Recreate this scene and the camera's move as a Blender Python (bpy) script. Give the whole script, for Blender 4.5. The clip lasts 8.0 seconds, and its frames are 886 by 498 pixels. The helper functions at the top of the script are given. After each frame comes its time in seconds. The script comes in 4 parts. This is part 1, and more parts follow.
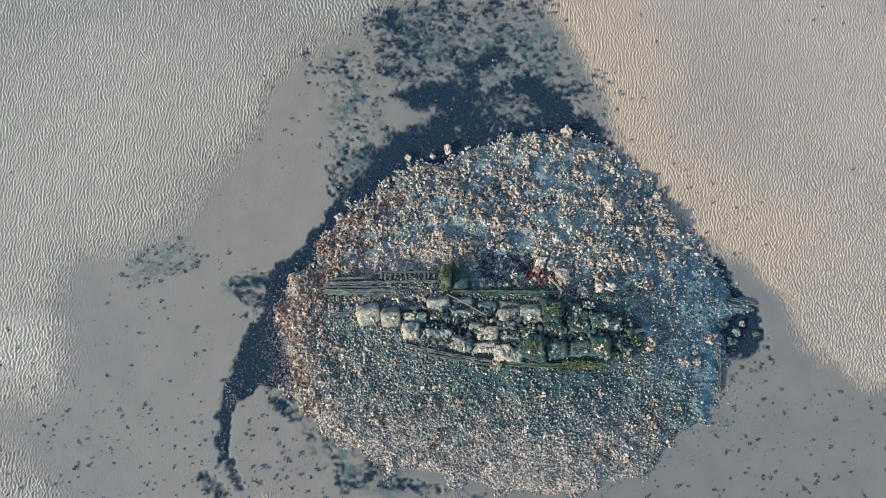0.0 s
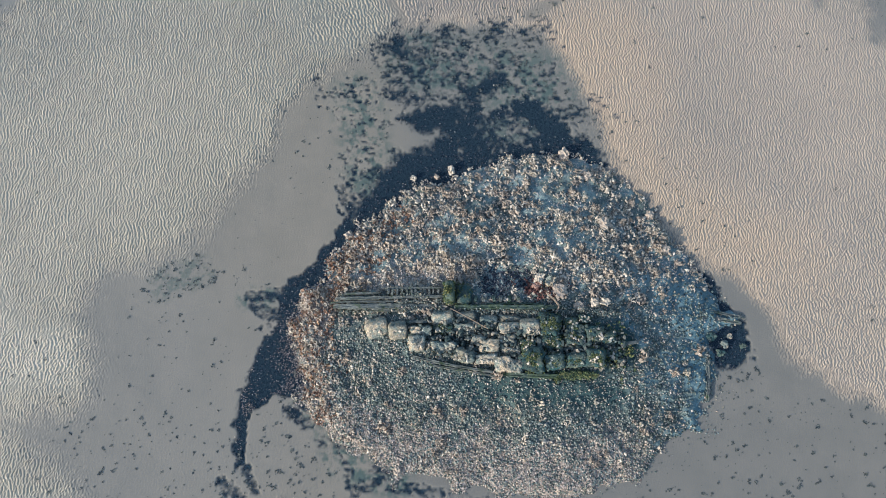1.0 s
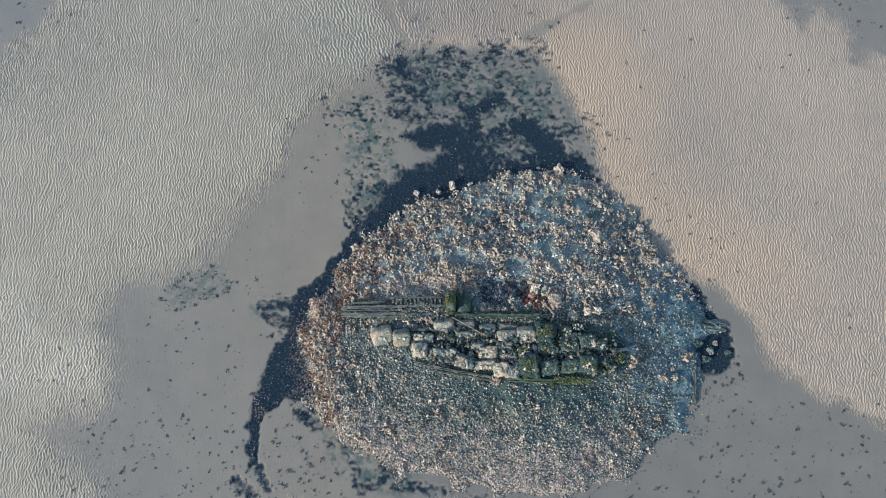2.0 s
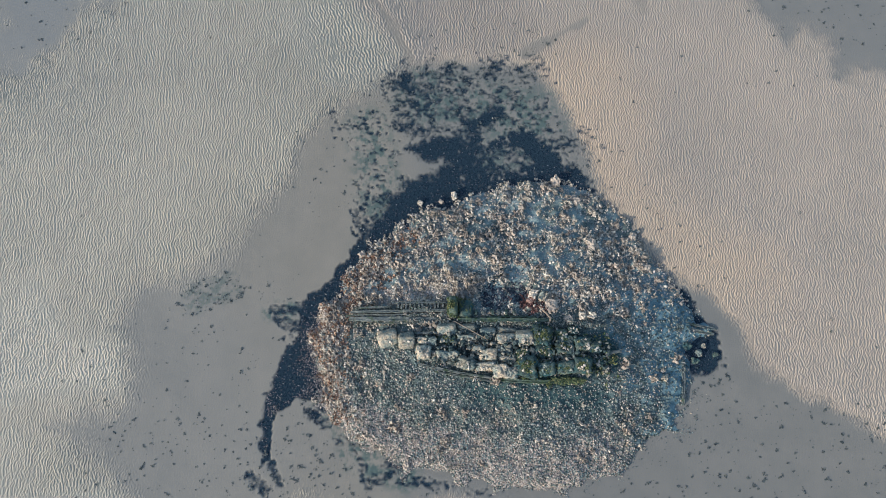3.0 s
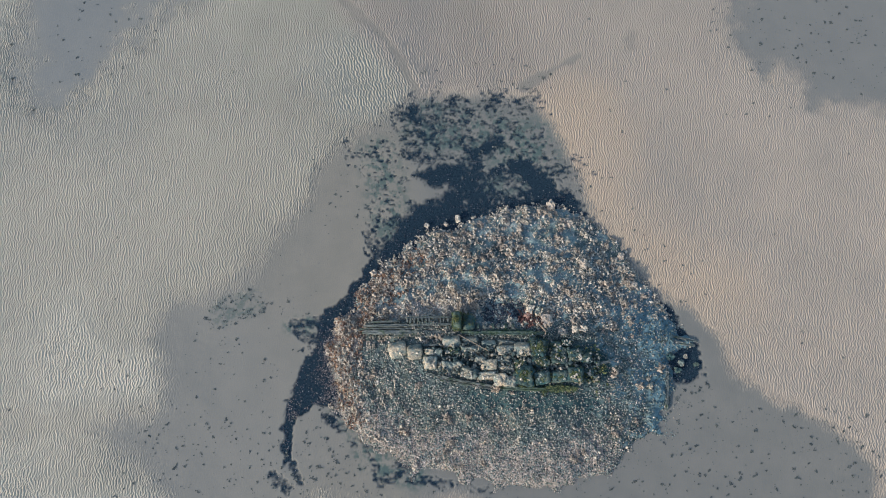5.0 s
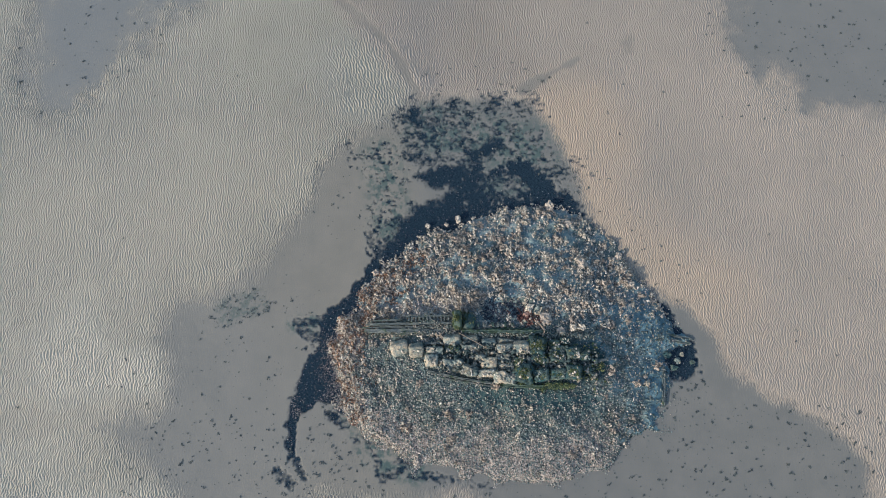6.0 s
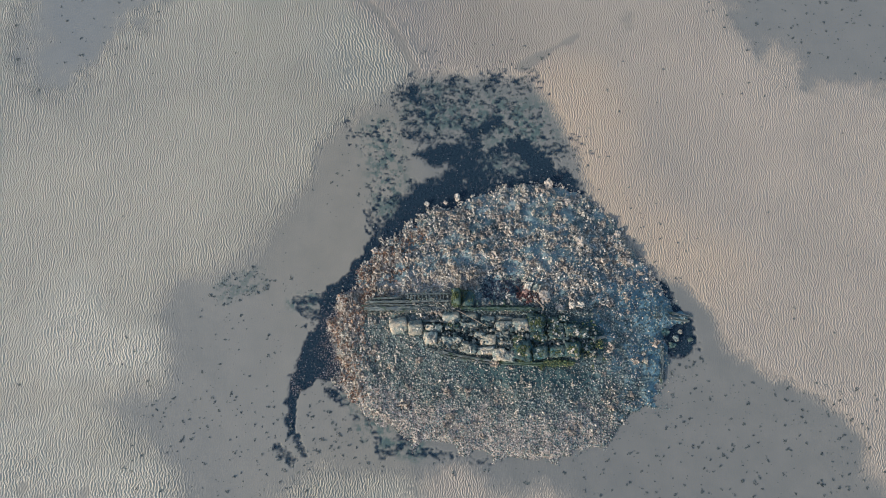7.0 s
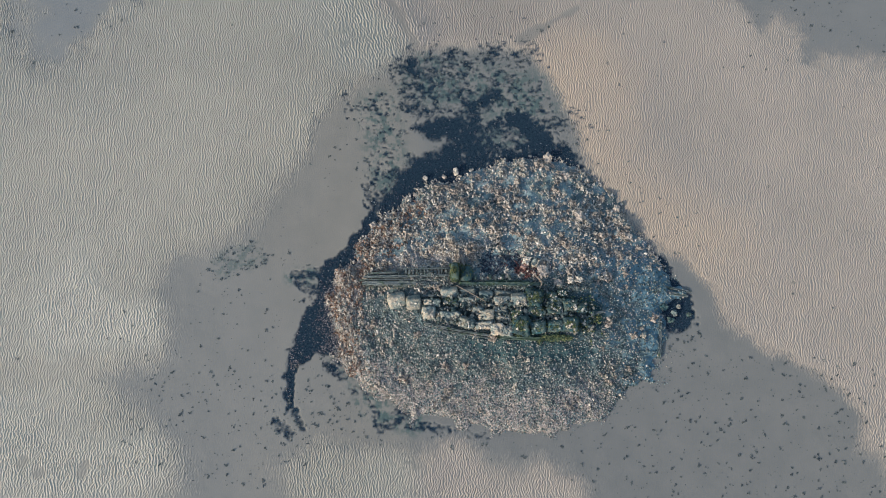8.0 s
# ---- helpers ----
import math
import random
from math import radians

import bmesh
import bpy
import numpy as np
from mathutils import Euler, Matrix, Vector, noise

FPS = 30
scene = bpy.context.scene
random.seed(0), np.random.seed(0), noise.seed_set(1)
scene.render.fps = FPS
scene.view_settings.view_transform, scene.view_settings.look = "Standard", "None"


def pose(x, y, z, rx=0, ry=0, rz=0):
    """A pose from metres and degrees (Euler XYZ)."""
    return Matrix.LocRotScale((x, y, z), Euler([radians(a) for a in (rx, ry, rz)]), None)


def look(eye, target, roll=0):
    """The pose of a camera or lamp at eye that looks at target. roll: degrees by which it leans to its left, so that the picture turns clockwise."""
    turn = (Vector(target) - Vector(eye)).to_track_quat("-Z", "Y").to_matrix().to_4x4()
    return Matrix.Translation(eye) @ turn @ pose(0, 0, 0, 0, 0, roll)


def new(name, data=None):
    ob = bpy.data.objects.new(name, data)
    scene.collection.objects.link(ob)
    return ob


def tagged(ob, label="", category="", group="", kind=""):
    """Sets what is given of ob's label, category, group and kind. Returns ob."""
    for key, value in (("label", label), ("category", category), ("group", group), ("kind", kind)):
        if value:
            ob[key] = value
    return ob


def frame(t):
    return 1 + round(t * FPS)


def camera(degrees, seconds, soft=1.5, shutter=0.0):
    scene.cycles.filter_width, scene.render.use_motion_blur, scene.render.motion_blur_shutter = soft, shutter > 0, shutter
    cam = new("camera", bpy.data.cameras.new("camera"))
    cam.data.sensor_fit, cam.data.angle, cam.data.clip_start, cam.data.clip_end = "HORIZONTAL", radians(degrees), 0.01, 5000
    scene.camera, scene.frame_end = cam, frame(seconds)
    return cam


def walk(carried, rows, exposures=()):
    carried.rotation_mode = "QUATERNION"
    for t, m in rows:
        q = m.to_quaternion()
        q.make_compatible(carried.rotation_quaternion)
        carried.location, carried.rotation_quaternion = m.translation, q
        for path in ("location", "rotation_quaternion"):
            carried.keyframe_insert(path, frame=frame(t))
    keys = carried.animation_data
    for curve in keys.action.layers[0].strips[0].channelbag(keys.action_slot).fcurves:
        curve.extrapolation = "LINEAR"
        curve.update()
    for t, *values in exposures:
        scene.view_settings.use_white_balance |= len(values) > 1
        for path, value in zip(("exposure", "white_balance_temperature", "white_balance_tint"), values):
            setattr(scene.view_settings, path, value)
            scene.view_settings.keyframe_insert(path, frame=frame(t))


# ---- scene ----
# The drone rises almost straight up over the wreck, then tips its lens down.
cam = camera(54.0, 8.0, soft=1.0)
# seconds, x, y, z, tilt up from straight down, roll, yaw
PATH = [
    (0, 0.0, 0.0, 22.9, 17.158, 0.017, -0.008),
    (0.5, -0.07, -0.004, 23.591, 17.224, 0.008, -0.009),
    (1, -0.112, -0.013, 24.3, 17.327, -0.003, -0.022),
    (1.5, -0.131, -0.027, 25.055, 17.298, -0.0, -0.017),
    (3, -0.233, -0.298, 27.24, 17.3, 0.006, 0.002),
    (3.5, -0.291, -0.349, 27.969, 17.285, 0.004, -0.006),
    (4, -0.342, -0.364, 28.693, 17.286, -0.0, -0.029),
    (4.5, -0.387, -0.421, 29.403, 17.395, 0.001, -0.038),
    (5.25, -0.42, -0.58, 30.21, 17.44, 0.0, -0.055),
    (6, -0.442, -0.718, 30.52, 17.487, -0.005, -0.075),
    (6.5, -0.438, -0.76, 30.552, 16.944, -0.013, -0.081),
    (7, -0.415, -0.751, 30.542, 16.078, -0.011, -0.101),
    (7.5, -0.386, -0.716, 30.502, 15.197, 0.003, -0.064),
    (8, -0.348, -0.675, 30.454, 14.311, 0.001, -0.061),
]
walk(cam, [(t, pose(x, y, z, 0, 0, yaw) @ pose(0, 0, 0, tilt, 0, 0) @ pose(0, 0, 0, 0, 0, roll)) for t, x, y, z, tilt, roll, yaw in PATH],
     exposures=[(0.0, 0.77, 5720, 9), (1.5, 0.69, 5720, 9), (3.5, 0.63, 5720, 9), (6.0, 0.54, 5740, 9), (8.0, 0.55, 5740, 9)])

# ---- sky and sun ----
SUN_AZIMUTH, SUN_HEIGHT = 236.0, 21.0        # compass degrees (north is +y), degrees over the horizon
world = bpy.data.worlds.new("sky")
scene.world = world
world.use_nodes = True
sky_nodes = world.node_tree
sky = sky_nodes.nodes.new("ShaderNodeTexSky")
sky.sky_type = "NISHITA"
sky.sun_disc = False
sky.air_density, sky.dust_density, sky.ozone_density = 1.2, 1.2, 0.4
sky.sun_elevation = radians(SUN_HEIGHT)
sky.sun_rotation = radians(SUN_AZIMUTH)
sky_nodes.links.new(sky.outputs[0], sky_nodes.nodes["Background"].inputs[0])
sky_nodes.nodes["Background"].inputs[1].default_value = 0.145
sun = new("sun", bpy.data.lights.new("sun", "SUN"))
sun.data.energy, sun.data.angle, sun.data.color = 3.3, radians(0.6), (1.0, 0.87, 0.72)
toward = Vector((math.sin(radians(SUN_AZIMUTH)) * math.cos(radians(SUN_HEIGHT)),
                 math.cos(radians(SUN_AZIMUTH)) * math.cos(radians(SUN_HEIGHT)), math.sin(radians(SUN_HEIGHT))))
sun.matrix_world = look(toward * 60, (0, 0, 0))


# ---- materials ----
def material(name):
    m = bpy.data.materials.new(name)
    m.use_nodes = True
    tree = m.node_tree
    return m, tree, tree.nodes["Principled BSDF"]


def node(tree, kind, links=(), **settings):
    n = tree.nodes.new(kind)
    for key, value in settings.items():
        n.inputs[key.replace("_", " ")].default_value = value
    for key, socket in links:
        tree.links.new(socket, n.inputs[key])
    return n


def place(tree):
    return node(tree, "ShaderNodeNewGeometry").outputs["Position"]


def noise_at(tree, scale, detail=4.0, rough=0.55, stretch=None, vector=None):
    v = vector or place(tree)
    if stretch:
        v = node(tree, "ShaderNodeVectorMath", [(0, v)])
        v.operation = "MULTIPLY"
        v.inputs[1].default_value = stretch
        v = v.outputs[0]
    n = node(tree, "ShaderNodeTexNoise", [("Vector", v)], Scale=scale, Detail=detail, Roughness=rough)
    return n.outputs["Fac"]


def ramp(tree, fac, stops):
    r = node(tree, "ShaderNodeValToRGB", [("Fac", fac)])
    while len(r.color_ramp.elements) < len(stops):
        r.color_ramp.elements.new(0.5)
    for e, (at, c) in zip(r.color_ramp.elements, stops):
        e.position, e.color = at, (*c, 1)
    return r.outputs["Color"]


def mixed(tree, fac, a, b, mode="MIX"):
    m = tree.nodes.new("ShaderNodeMix")
    m.data_type, m.blend_type = "RGBA", mode
    for socket, value in ((m.inputs[0], fac), (m.inputs[6], a), (m.inputs[7], b)):
        if isinstance(value, (int, float)):
            socket.default_value = value
        elif isinstance(value, tuple):
            socket.default_value = (*value, 1)
        else:
            tree.links.new(value, socket)
    return m.outputs[2]


def relief(tree, shader, height, strength, distance):
    b = node(tree, "ShaderNodeBump", [("Height", height)], Strength=strength, Distance=distance)
    tree.links.new(b.outputs[0], shader.inputs["Normal"])


def paint(tree, shader, colour, rough=0.8, specular=0.4):
    tree.links.new(colour, shader.inputs["Base Color"])
    if isinstance(rough, (int, float)):
        shader.inputs["Roughness"].default_value = rough
    else:
        tree.links.new(rough, shader.inputs["Roughness"])
    shader.inputs["Specular IOR Level"].default_value = specular


def attribute(tree, name):
    n = tree.nodes.new("ShaderNodeAttribute")
    n.attribute_name = name
    return n.outputs["Fac"]


def sand_material():
    m, t, s = material("wet_sand")
    # grey west, pink east: the west's brighter sky sheen is put into colour
    grey = ramp(t, noise_at(t, 0.3, 4), [(0.3, (0.325, 0.283, 0.195)), (0.7, (0.425, 0.365, 0.25))])
    pink = ramp(t, noise_at(t, 0.3, 4), [(0.3, (0.288, 0.226, 0.16)), (0.7, (0.363, 0.281, 0.198))])
    broad = mixed(t, attribute(t, "warm"), mixed(t, attribute(t, "pink"), grey, pink), (0.44, 0.31, 0.185))
    fine = mixed(t, 0.35, broad, ramp(t, noise_at(t, 45, 3), [(0.3, (0.23, 0.2, 0.155)), (0.7, (0.41, 0.35, 0.265))]))
    # lighter, bluer silt in the west stands in for the sky's reflection
    silt = ramp(t, noise_at(t, 1.1, 5), [(0.3, (0.22, 0.2, 0.163)), (0.7, (0.25, 0.224, 0.181))])
    silt = mixed(t, attribute(t, "pink"), silt, ramp(t, noise_at(t, 1.1, 5), [(0.3, (0.18, 0.172, 0.15)), (0.7, (0.206, 0.193, 0.166))]))
    silt = mixed(t, attribute(t, "cool"), silt, ramp(t, noise_at(t, 0.5, 5), [(0.3, (0.205, 0.203, 0.188)), (0.7, (0.236, 0.229, 0.207))]))
    # pale colour painted where sun glints brighten the ripples
    fine = mixed(t, attribute(t, "pale"), fine, (0.5, 0.43, 0.315))
    ground_colour = mixed(t, attribute(t, "pool"), fine, silt)
    dark = ramp(t, noise_at(t, 14, 5, 0.7), [(0.3, (0.005, 0.01, 0.02)), (0.75, (0.031, 0.054, 0.068))])
    ground_colour = mixed(t, attribute(t, "stain"), ground_colour, (0.06, 0.102, 0.092))
    paint(t, s, mixed(t, attribute(t, "weed"), ground_colour, dark), 0.36, 0.5)
    film = node(t, "ShaderNodeMath", [(1, attribute(t, "pool"))])
    film.operation = "SUBTRACT"
    film.inputs[0].default_value = 1.0
    t.links.new(film.outputs[0], s.inputs["Coat Weight"])
    wet = node(t, "ShaderNodeMath", [(0, film.outputs[0])])
    wet.operation = "MULTIPLY"
    wet.inputs[1].default_value = 0.5
    t.links.new(wet.outputs[0], s.inputs["Specular IOR Level"])
    s.inputs["Coat Roughness"].default_value = 0.2
    # beyond the modelled ripples the same ripples go on as relief
    ripple = node(t, "ShaderNodeMath", [(0, noise_at(t, 9.5, 2, 0.4, stretch=(1.0, 0.4, 1.0))), (1, attribute(t, "outer"))])
    ripple.operation = "MULTIPLY"
    height = node(t, "ShaderNodeMath", [(0, ripple.outputs[0]), (2, noise_at(t, 34, 4))])
    height.operation = "MULTIPLY_ADD"
    height.inputs[1].default_value = 9.0
    relief(t, s, height.outputs[0], 0.32, 0.012)
    return m


def water_material():
    m, t, s = material("still_water")
    clear = node(t, "ShaderNodeBsdfTransparent")
    clear.inputs[0].default_value = (0.98, 0.985, 0.985, 1)
    gloss = node(t, "ShaderNodeBsdfGlossy", Roughness=0.06)
    b = node(t, "ShaderNodeBump", [("Height", noise_at(t, 7, 2, stretch=(1.0, 0.35, 1.0)))], Strength=0.08, Distance=0.01)
    t.links.new(b.outputs[0], gloss.inputs["Normal"])
    mix = node(t, "ShaderNodeMixShader", [(1, clear.outputs[0]), (2, gloss.outputs[0])])
    mix.inputs[0].default_value = 0.028
    t.links.new(mix.outputs[0], t.nodes["Material Output"].inputs["Surface"])
    return m


def mound_material():
    m, t, s = material("shelly_silt")
    grit = ramp(t, noise_at(t, 34, 6, 0.7), [(0.3, (0.032, 0.048, 0.046)), (0.5, (0.085, 0.115, 0.106)), (0.7, (0.22, 0.245, 0.215))])
    # blue of the sky mirrored in the wet film is put into the silt
    silt = ramp(t, noise_at(t, 3.2, 6, 0.7), [(0.3, (0.12, 0.18, 0.182)), (0.5, (0.21, 0.275, 0.265)), (0.72, (0.37, 0.405, 0.365))])
    sky_tinted_silt = ramp(t, noise_at(t, 4.0, 6, 0.7), [(0.3, (0.062, 0.128, 0.15)), (0.5, (0.115, 0.2, 0.228)), (0.72, (0.215, 0.3, 0.32))])
    silt = mixed(t, attribute(t, "east"), silt, sky_tinted_silt)
    speck = ramp(t, noise_at(t, 48, 4, 0.8), [(0.36, (0.55, 0.56, 0.56)), (0.56, (1.0, 1.0, 1.0)), (0.68, (1.7, 1.6, 1.5))])
    silt = mixed(t, 0.8, silt, mixed(t, 1.0, silt, speck, "MULTIPLY"))
    shelly = ramp(t, noise_at(t, 40, 6, 0.75), [(0.3, (0.2, 0.17, 0.138)), (0.5, (0.4, 0.345, 0.285)), (0.7, (0.62, 0.55, 0.465))])
    # dark teal of algae, also used to paint shade round the eastern blocks
    algae = ramp(t, noise_at(t, 6, 5, 0.7), [(0.35, (0.012, 0.04, 0.042)), (0.7, (0.034, 0.085, 0.08))])
    ground_colour = mixed(t, attribute(t, "pale"), mixed(t, attribute(t, "silt"), grit, silt), shelly)
    paint(t, s, mixed(t, attribute(t, "algae"), ground_colour, algae), 0.7, 0.35)
    relief(t, s, noise_at(t, 26, 6, 0.7), 0.9, 0.03)
    return m


def island_material(name, stops, grain, rough=0.75, bump=0.5, distance=0.01, brown=0.0):
    """Stones and shells: every piece has its own colour, with grain over it; brown: how much rust-brown film lies on it in patches."""
    m, t, s = material(name)
    own = ramp(t, node(t, "ShaderNodeNewGeometry").outputs["Random Per Island"], stops)
    if brown:
        film = ramp(t, noise_at(t, 1.1, 5, 0.7), [(0.4, (0, 0, 0)), (0.66, (brown, brown, brown))])
        own = mixed(t, film, own, mixed(t, 1.0, own, (1.2, 0.97, 0.84), "MULTIPLY"))
    worn = ramp(t, noise_at(t, grain, 5, 0.65), [(0.28, (0.45, 0.44, 0.42)), (0.7, (1.25, 1.22, 1.18))])
    paint(t, s, mixed(t, 1.0, own, worn, "MULTIPLY"), rough)
    relief(t, s, noise_at(t, grain * 1.7, 5, 0.7), bump, distance)
    return m


def block_material(name, green, tone, tint=(1.0, 1.0, 1.0)):
    m, t, s = material(name)
    base = ramp(t, noise_at(t, 3.5, 6, 0.65), [(0.32, (0.12, 0.175, 0.185)), (0.45, (0.25, 0.295, 0.29)), (0.57, (0.47, 0.415, 0.34)), (0.72, (0.72, 0.59, 0.455))])
    pits = ramp(t, noise_at(t, 30, 6, 0.75), [(0.34, (0.35, 0.34, 0.31)), (0.56, (1.1, 1.06, 1.0))])
    own = ramp(t, node(t, "ShaderNodeObjectInfo").outputs["Random"], [(0.0, (0.5 * tone, 0.55 * tone, 0.55 * tone)), (0.5, (0.95 * tone, 0.95 * tone, 0.92 * tone)), (1.0, (1.2 * tone, 1.12 * tone, 1.0 * tone))])
    film = ramp(t, noise_at(t, 5, 5, 0.7), [(0.7 - 0.3 * green, (0, 0, 0)), (0.85 - 0.25 * green, (1, 1, 1))])
    bare = mixed(t, 1.0, mixed(t, 1.0, base, pits, "MULTIPLY"), own, "MULTIPLY")
    paint(t, s, mixed(t, film, mixed(t, 1.0, bare, tint, "MULTIPLY"), (0.022, 0.074, 0.08)), 0.85, 0.3)
    relief(t, s, noise_at(t, 20, 6, 0.75), 1.0, 0.04)
    return m


def wood_material(name, dark, light, green=0.0):
    m, t, s = material(name)
    grain = ramp(t, noise_at(t, 9, 6, 0.7, stretch=(0.18, 4.0, 4.0)), [(0.3, dark), (0.7, light)])
    algae = ramp(t, noise_at(t, 6, 4), [(0.62 - 0.3 * green, (0, 0, 0)), (0.75 - 0.2 * green, (1, 1, 1))])
    paint(t, s, mixed(t, algae, grain, (0.042, 0.066, 0.034)), 0.8, 0.3)
    relief(t, s, noise_at(t, 9, 6, 0.7, stretch=(0.18, 4.0, 4.0)), 0.8, 0.03)
    return m


SAND, WATER, MOUND = sand_material(), water_material(), mound_material()
GRAVEL = island_material("shell_gravel", [(0.0, (0.037, 0.064, 0.066)), (0.4, (0.124, 0.178, 0.178)), (0.72, (0.245, 0.3, 0.283)), (0.92, (0.39, 0.4, 0.355)), (1.0, (0.58, 0.53, 0.455))], 30, brown=1.0)
PALE_SHELL = island_material("pale_shells", [(0.0, (0.18, 0.14, 0.115)), (0.35, (0.42, 0.35, 0.295)), (1.0, (0.72, 0.635, 0.56))], 30)
OYSTER = island_material("oyster_shell", [(0.0, (0.2, 0.185, 0.15)), (0.3, (0.4, 0.355, 0.285)), (0.75, (0.55, 0.488, 0.4)), (1.0, (0.67, 0.618, 0.53))], 24)
CREAM_SHELL = island_material("cream_shell", [(0.0, (0.17, 0.185, 0.18)), (0.5, (0.38, 0.365, 0.335)), (1.0, (0.58, 0.525, 0.47))], 26)
WRACK_SHELL = island_material("weed_stained_shell", [(0.0, (0.12, 0.1, 0.1)), (0.6, (0.27, 0.22, 0.21)), (1.0, (0.55, 0.5, 0.46))], 26)
RUBBLE = island_material("broken_cement", [(0.0, (0.018, 0.034, 0.035)), (0.45, (0.055, 0.085, 0.083)), (0.75, (0.15, 0.16, 0.142)), (1.0, (0.42, 0.365, 0.29))], 22, bump=0.8)
STONE = island_material("shell_crusted_stone", [(0.0, (0.13, 0.112, 0.094)), (0.5, (0.325, 0.275, 0.222)), (1.0, (0.52, 0.44, 0.36))], 28, bump=0.9, distance=0.02)
PALE_STONE = island_material("pale_stone", [(0.0, (0.42, 0.37, 0.295)), (1.0, (0.56, 0.49, 0.395))], 18)
RUSTY = island_material("rusty_stone", [(0.0, (0.3, 0.16, 0.12)), (1.0, (0.38, 0.24, 0.19))], 14)
MUSSEL = island_material("blue_black_mussels", [(0.0, (0.012, 0.018, 0.034)), (0.7, (0.035, 0.048, 0.075)), (0.9, (0.09, 0.1, 0.11)), (1.0, (0.4, 0.4, 0.38))], 30, 0.5)
WRACK = island_material("brown_wrack", [(0.0, (0.085, 0.045, 0.032)), (0.5, (0.21, 0.12, 0.078)), (1.0, (0.42, 0.28, 0.185))], 25, 0.55)
TUFT = island_material("dark_seaweed", [(0.0, (0.045, 0.055, 0.053)), (1.0, (0.13, 0.14, 0.125))], 25, 0.6)
ALGAE = island_material("green_algae", [(0.0, (0.02, 0.055, 0.036)), (0.5, (0.09, 0.13, 0.05)), (0.8, (0.155, 0.165, 0.06)), (1.0, (0.29, 0.27, 0.11))], 25, 0.7)
# the second cement carries algae and, in its low tone, painted shade
CEMENT, ALGAE_SHADE_CEMENT = block_material("weathered_cement", 0.2, 0.95), block_material("algae_shade_cement", 0.85, 0.36, (0.72, 1.0, 1.06))
RED_WEED = island_material("red_weed", [(0.0, (0.04, 0.016, 0.016)), (0.6, (0.11, 0.045, 0.04)), (1.0, (0.24, 0.13, 0.11))], 25, 0.6)
GREY_WOOD = wood_material("grey_weathered_wood", (0.02, 0.028, 0.028), (0.19, 0.205, 0.19), 0.35)
GREEN_WOOD = wood_material("algae_covered_wood", (0.025, 0.042, 0.038), (0.125, 0.165, 0.128), 0.6)
BROWN_WOOD = wood_material("brown_driftwood", (0.14, 0.1, 0.065), (0.42, 0.33, 0.24), 0.0)


# ---- plan of the place, in metres ----
POOL = [(-1.61, 14.96), (-2.44, 14.28), (-3.77, 13.51), (-4.57, 12.85), (-5.03, 12.11), (-5.45, 11.02), (-6.2, 10.04), (-7.07, 8.92), (-7.5, 8.08),
        (-9.1, 7.09), (-9.82, 7.0), (-10.37, 6.29), (-10.75, 5.6), (-10.3, 4.9), (-10.1, 3.44), (-10.51, 3.04), (-12.07, 2.81), (-12.53, 2.46), (-11.98, 1.93),
        (-10.85, 1.29), (-9.69, 0.15), (-9.57, -0.97), (-9.2, -8), (-5.2, -8), (-5.4, -0.6), (-4.39, 0.24), (-3.6, -0.2), (-1.39, -0.14), (-0.04, 0.27), (0.64, 0.04),
        (1.11, -0.52), (2.45, -0.71), (2.94, -0.33), (4.36, -0.99), (5, -8), (16, -8), (14.74, -0.25), (13.95, 0.3), (14.07, 1.07), (13.49, 1.94), (11.94, 3.02),
        (9.67, 4.32), (9.22, 5.54), (8.23, 6.69), (6.42, 8.3), (5.26, 10.05), (4.79, 11.74), (4.27, 12.85), (3.09, 14.96), (0.5, 15.2)]
POOL_EAST = [(10.81, 22.0), (10.93, 17.13), (11.54, 16.62), (12.01, 15.87), (13.26, 16.12), (13.6, 14.75), (14.85, 14.77), (16.73, 14.4), (24, 13), (24, 22)]
POOL_WEST = [(-8.6, 20.5), (-10.75, 18.96), (-11.81, 18.18), (-13.15, 17.03), (-14.06, 15.29), (-15.14, 14.28), (-16.51, 14.69), (-16.43, 15.67), (-16.9, 17.2), (-16.9, 19), (-16.5, 22)]
MOUND_EDGE = [(-4.3, 4.64), (-4.05, 3.83), (-3.92, 3.27), (-3.6, 2.64), (-3.21, 2.09), (-2.58, 1.84), (-1.99, 1.55), (-1.6, 1.32), (-1.42, 1.0),
              (-1.11, 1.17), (-0.42, 1.12), (0.35, 0.97), (0.94, 0.88), (1.32, 0.6), (1.9, 0.48), (2.58, 0.38), (3.84, 0.5), (4.35, 0.78), (5.0, 1.14),
              (5.28, 1.54), (6.15, 2.03), (6.95, 2.53), (7.35, 3.1), (7.6, 4.22), (7.6, 4.95), (8.25, 5.3), (8.35, 5.55), (7.85, 5.8),
              (7.55, 6.1), (7.4, 6.5), (7.3, 7.05), (6.75, 8.04), (6.32, 8.67), (5.86, 9.3), (5.11, 10.1), (4.3, 10.4), (3.35, 10.5), (1.96, 10.25),
              (0.34, 9.9), (-0.39, 9.62), (-1.26, 9.15), (-2.12, 8.48), (-2.75, 8.15), (-3.31, 7.18), (-3.65, 6.55), (-4.15, 5.94), (-4.38, 5.41)]
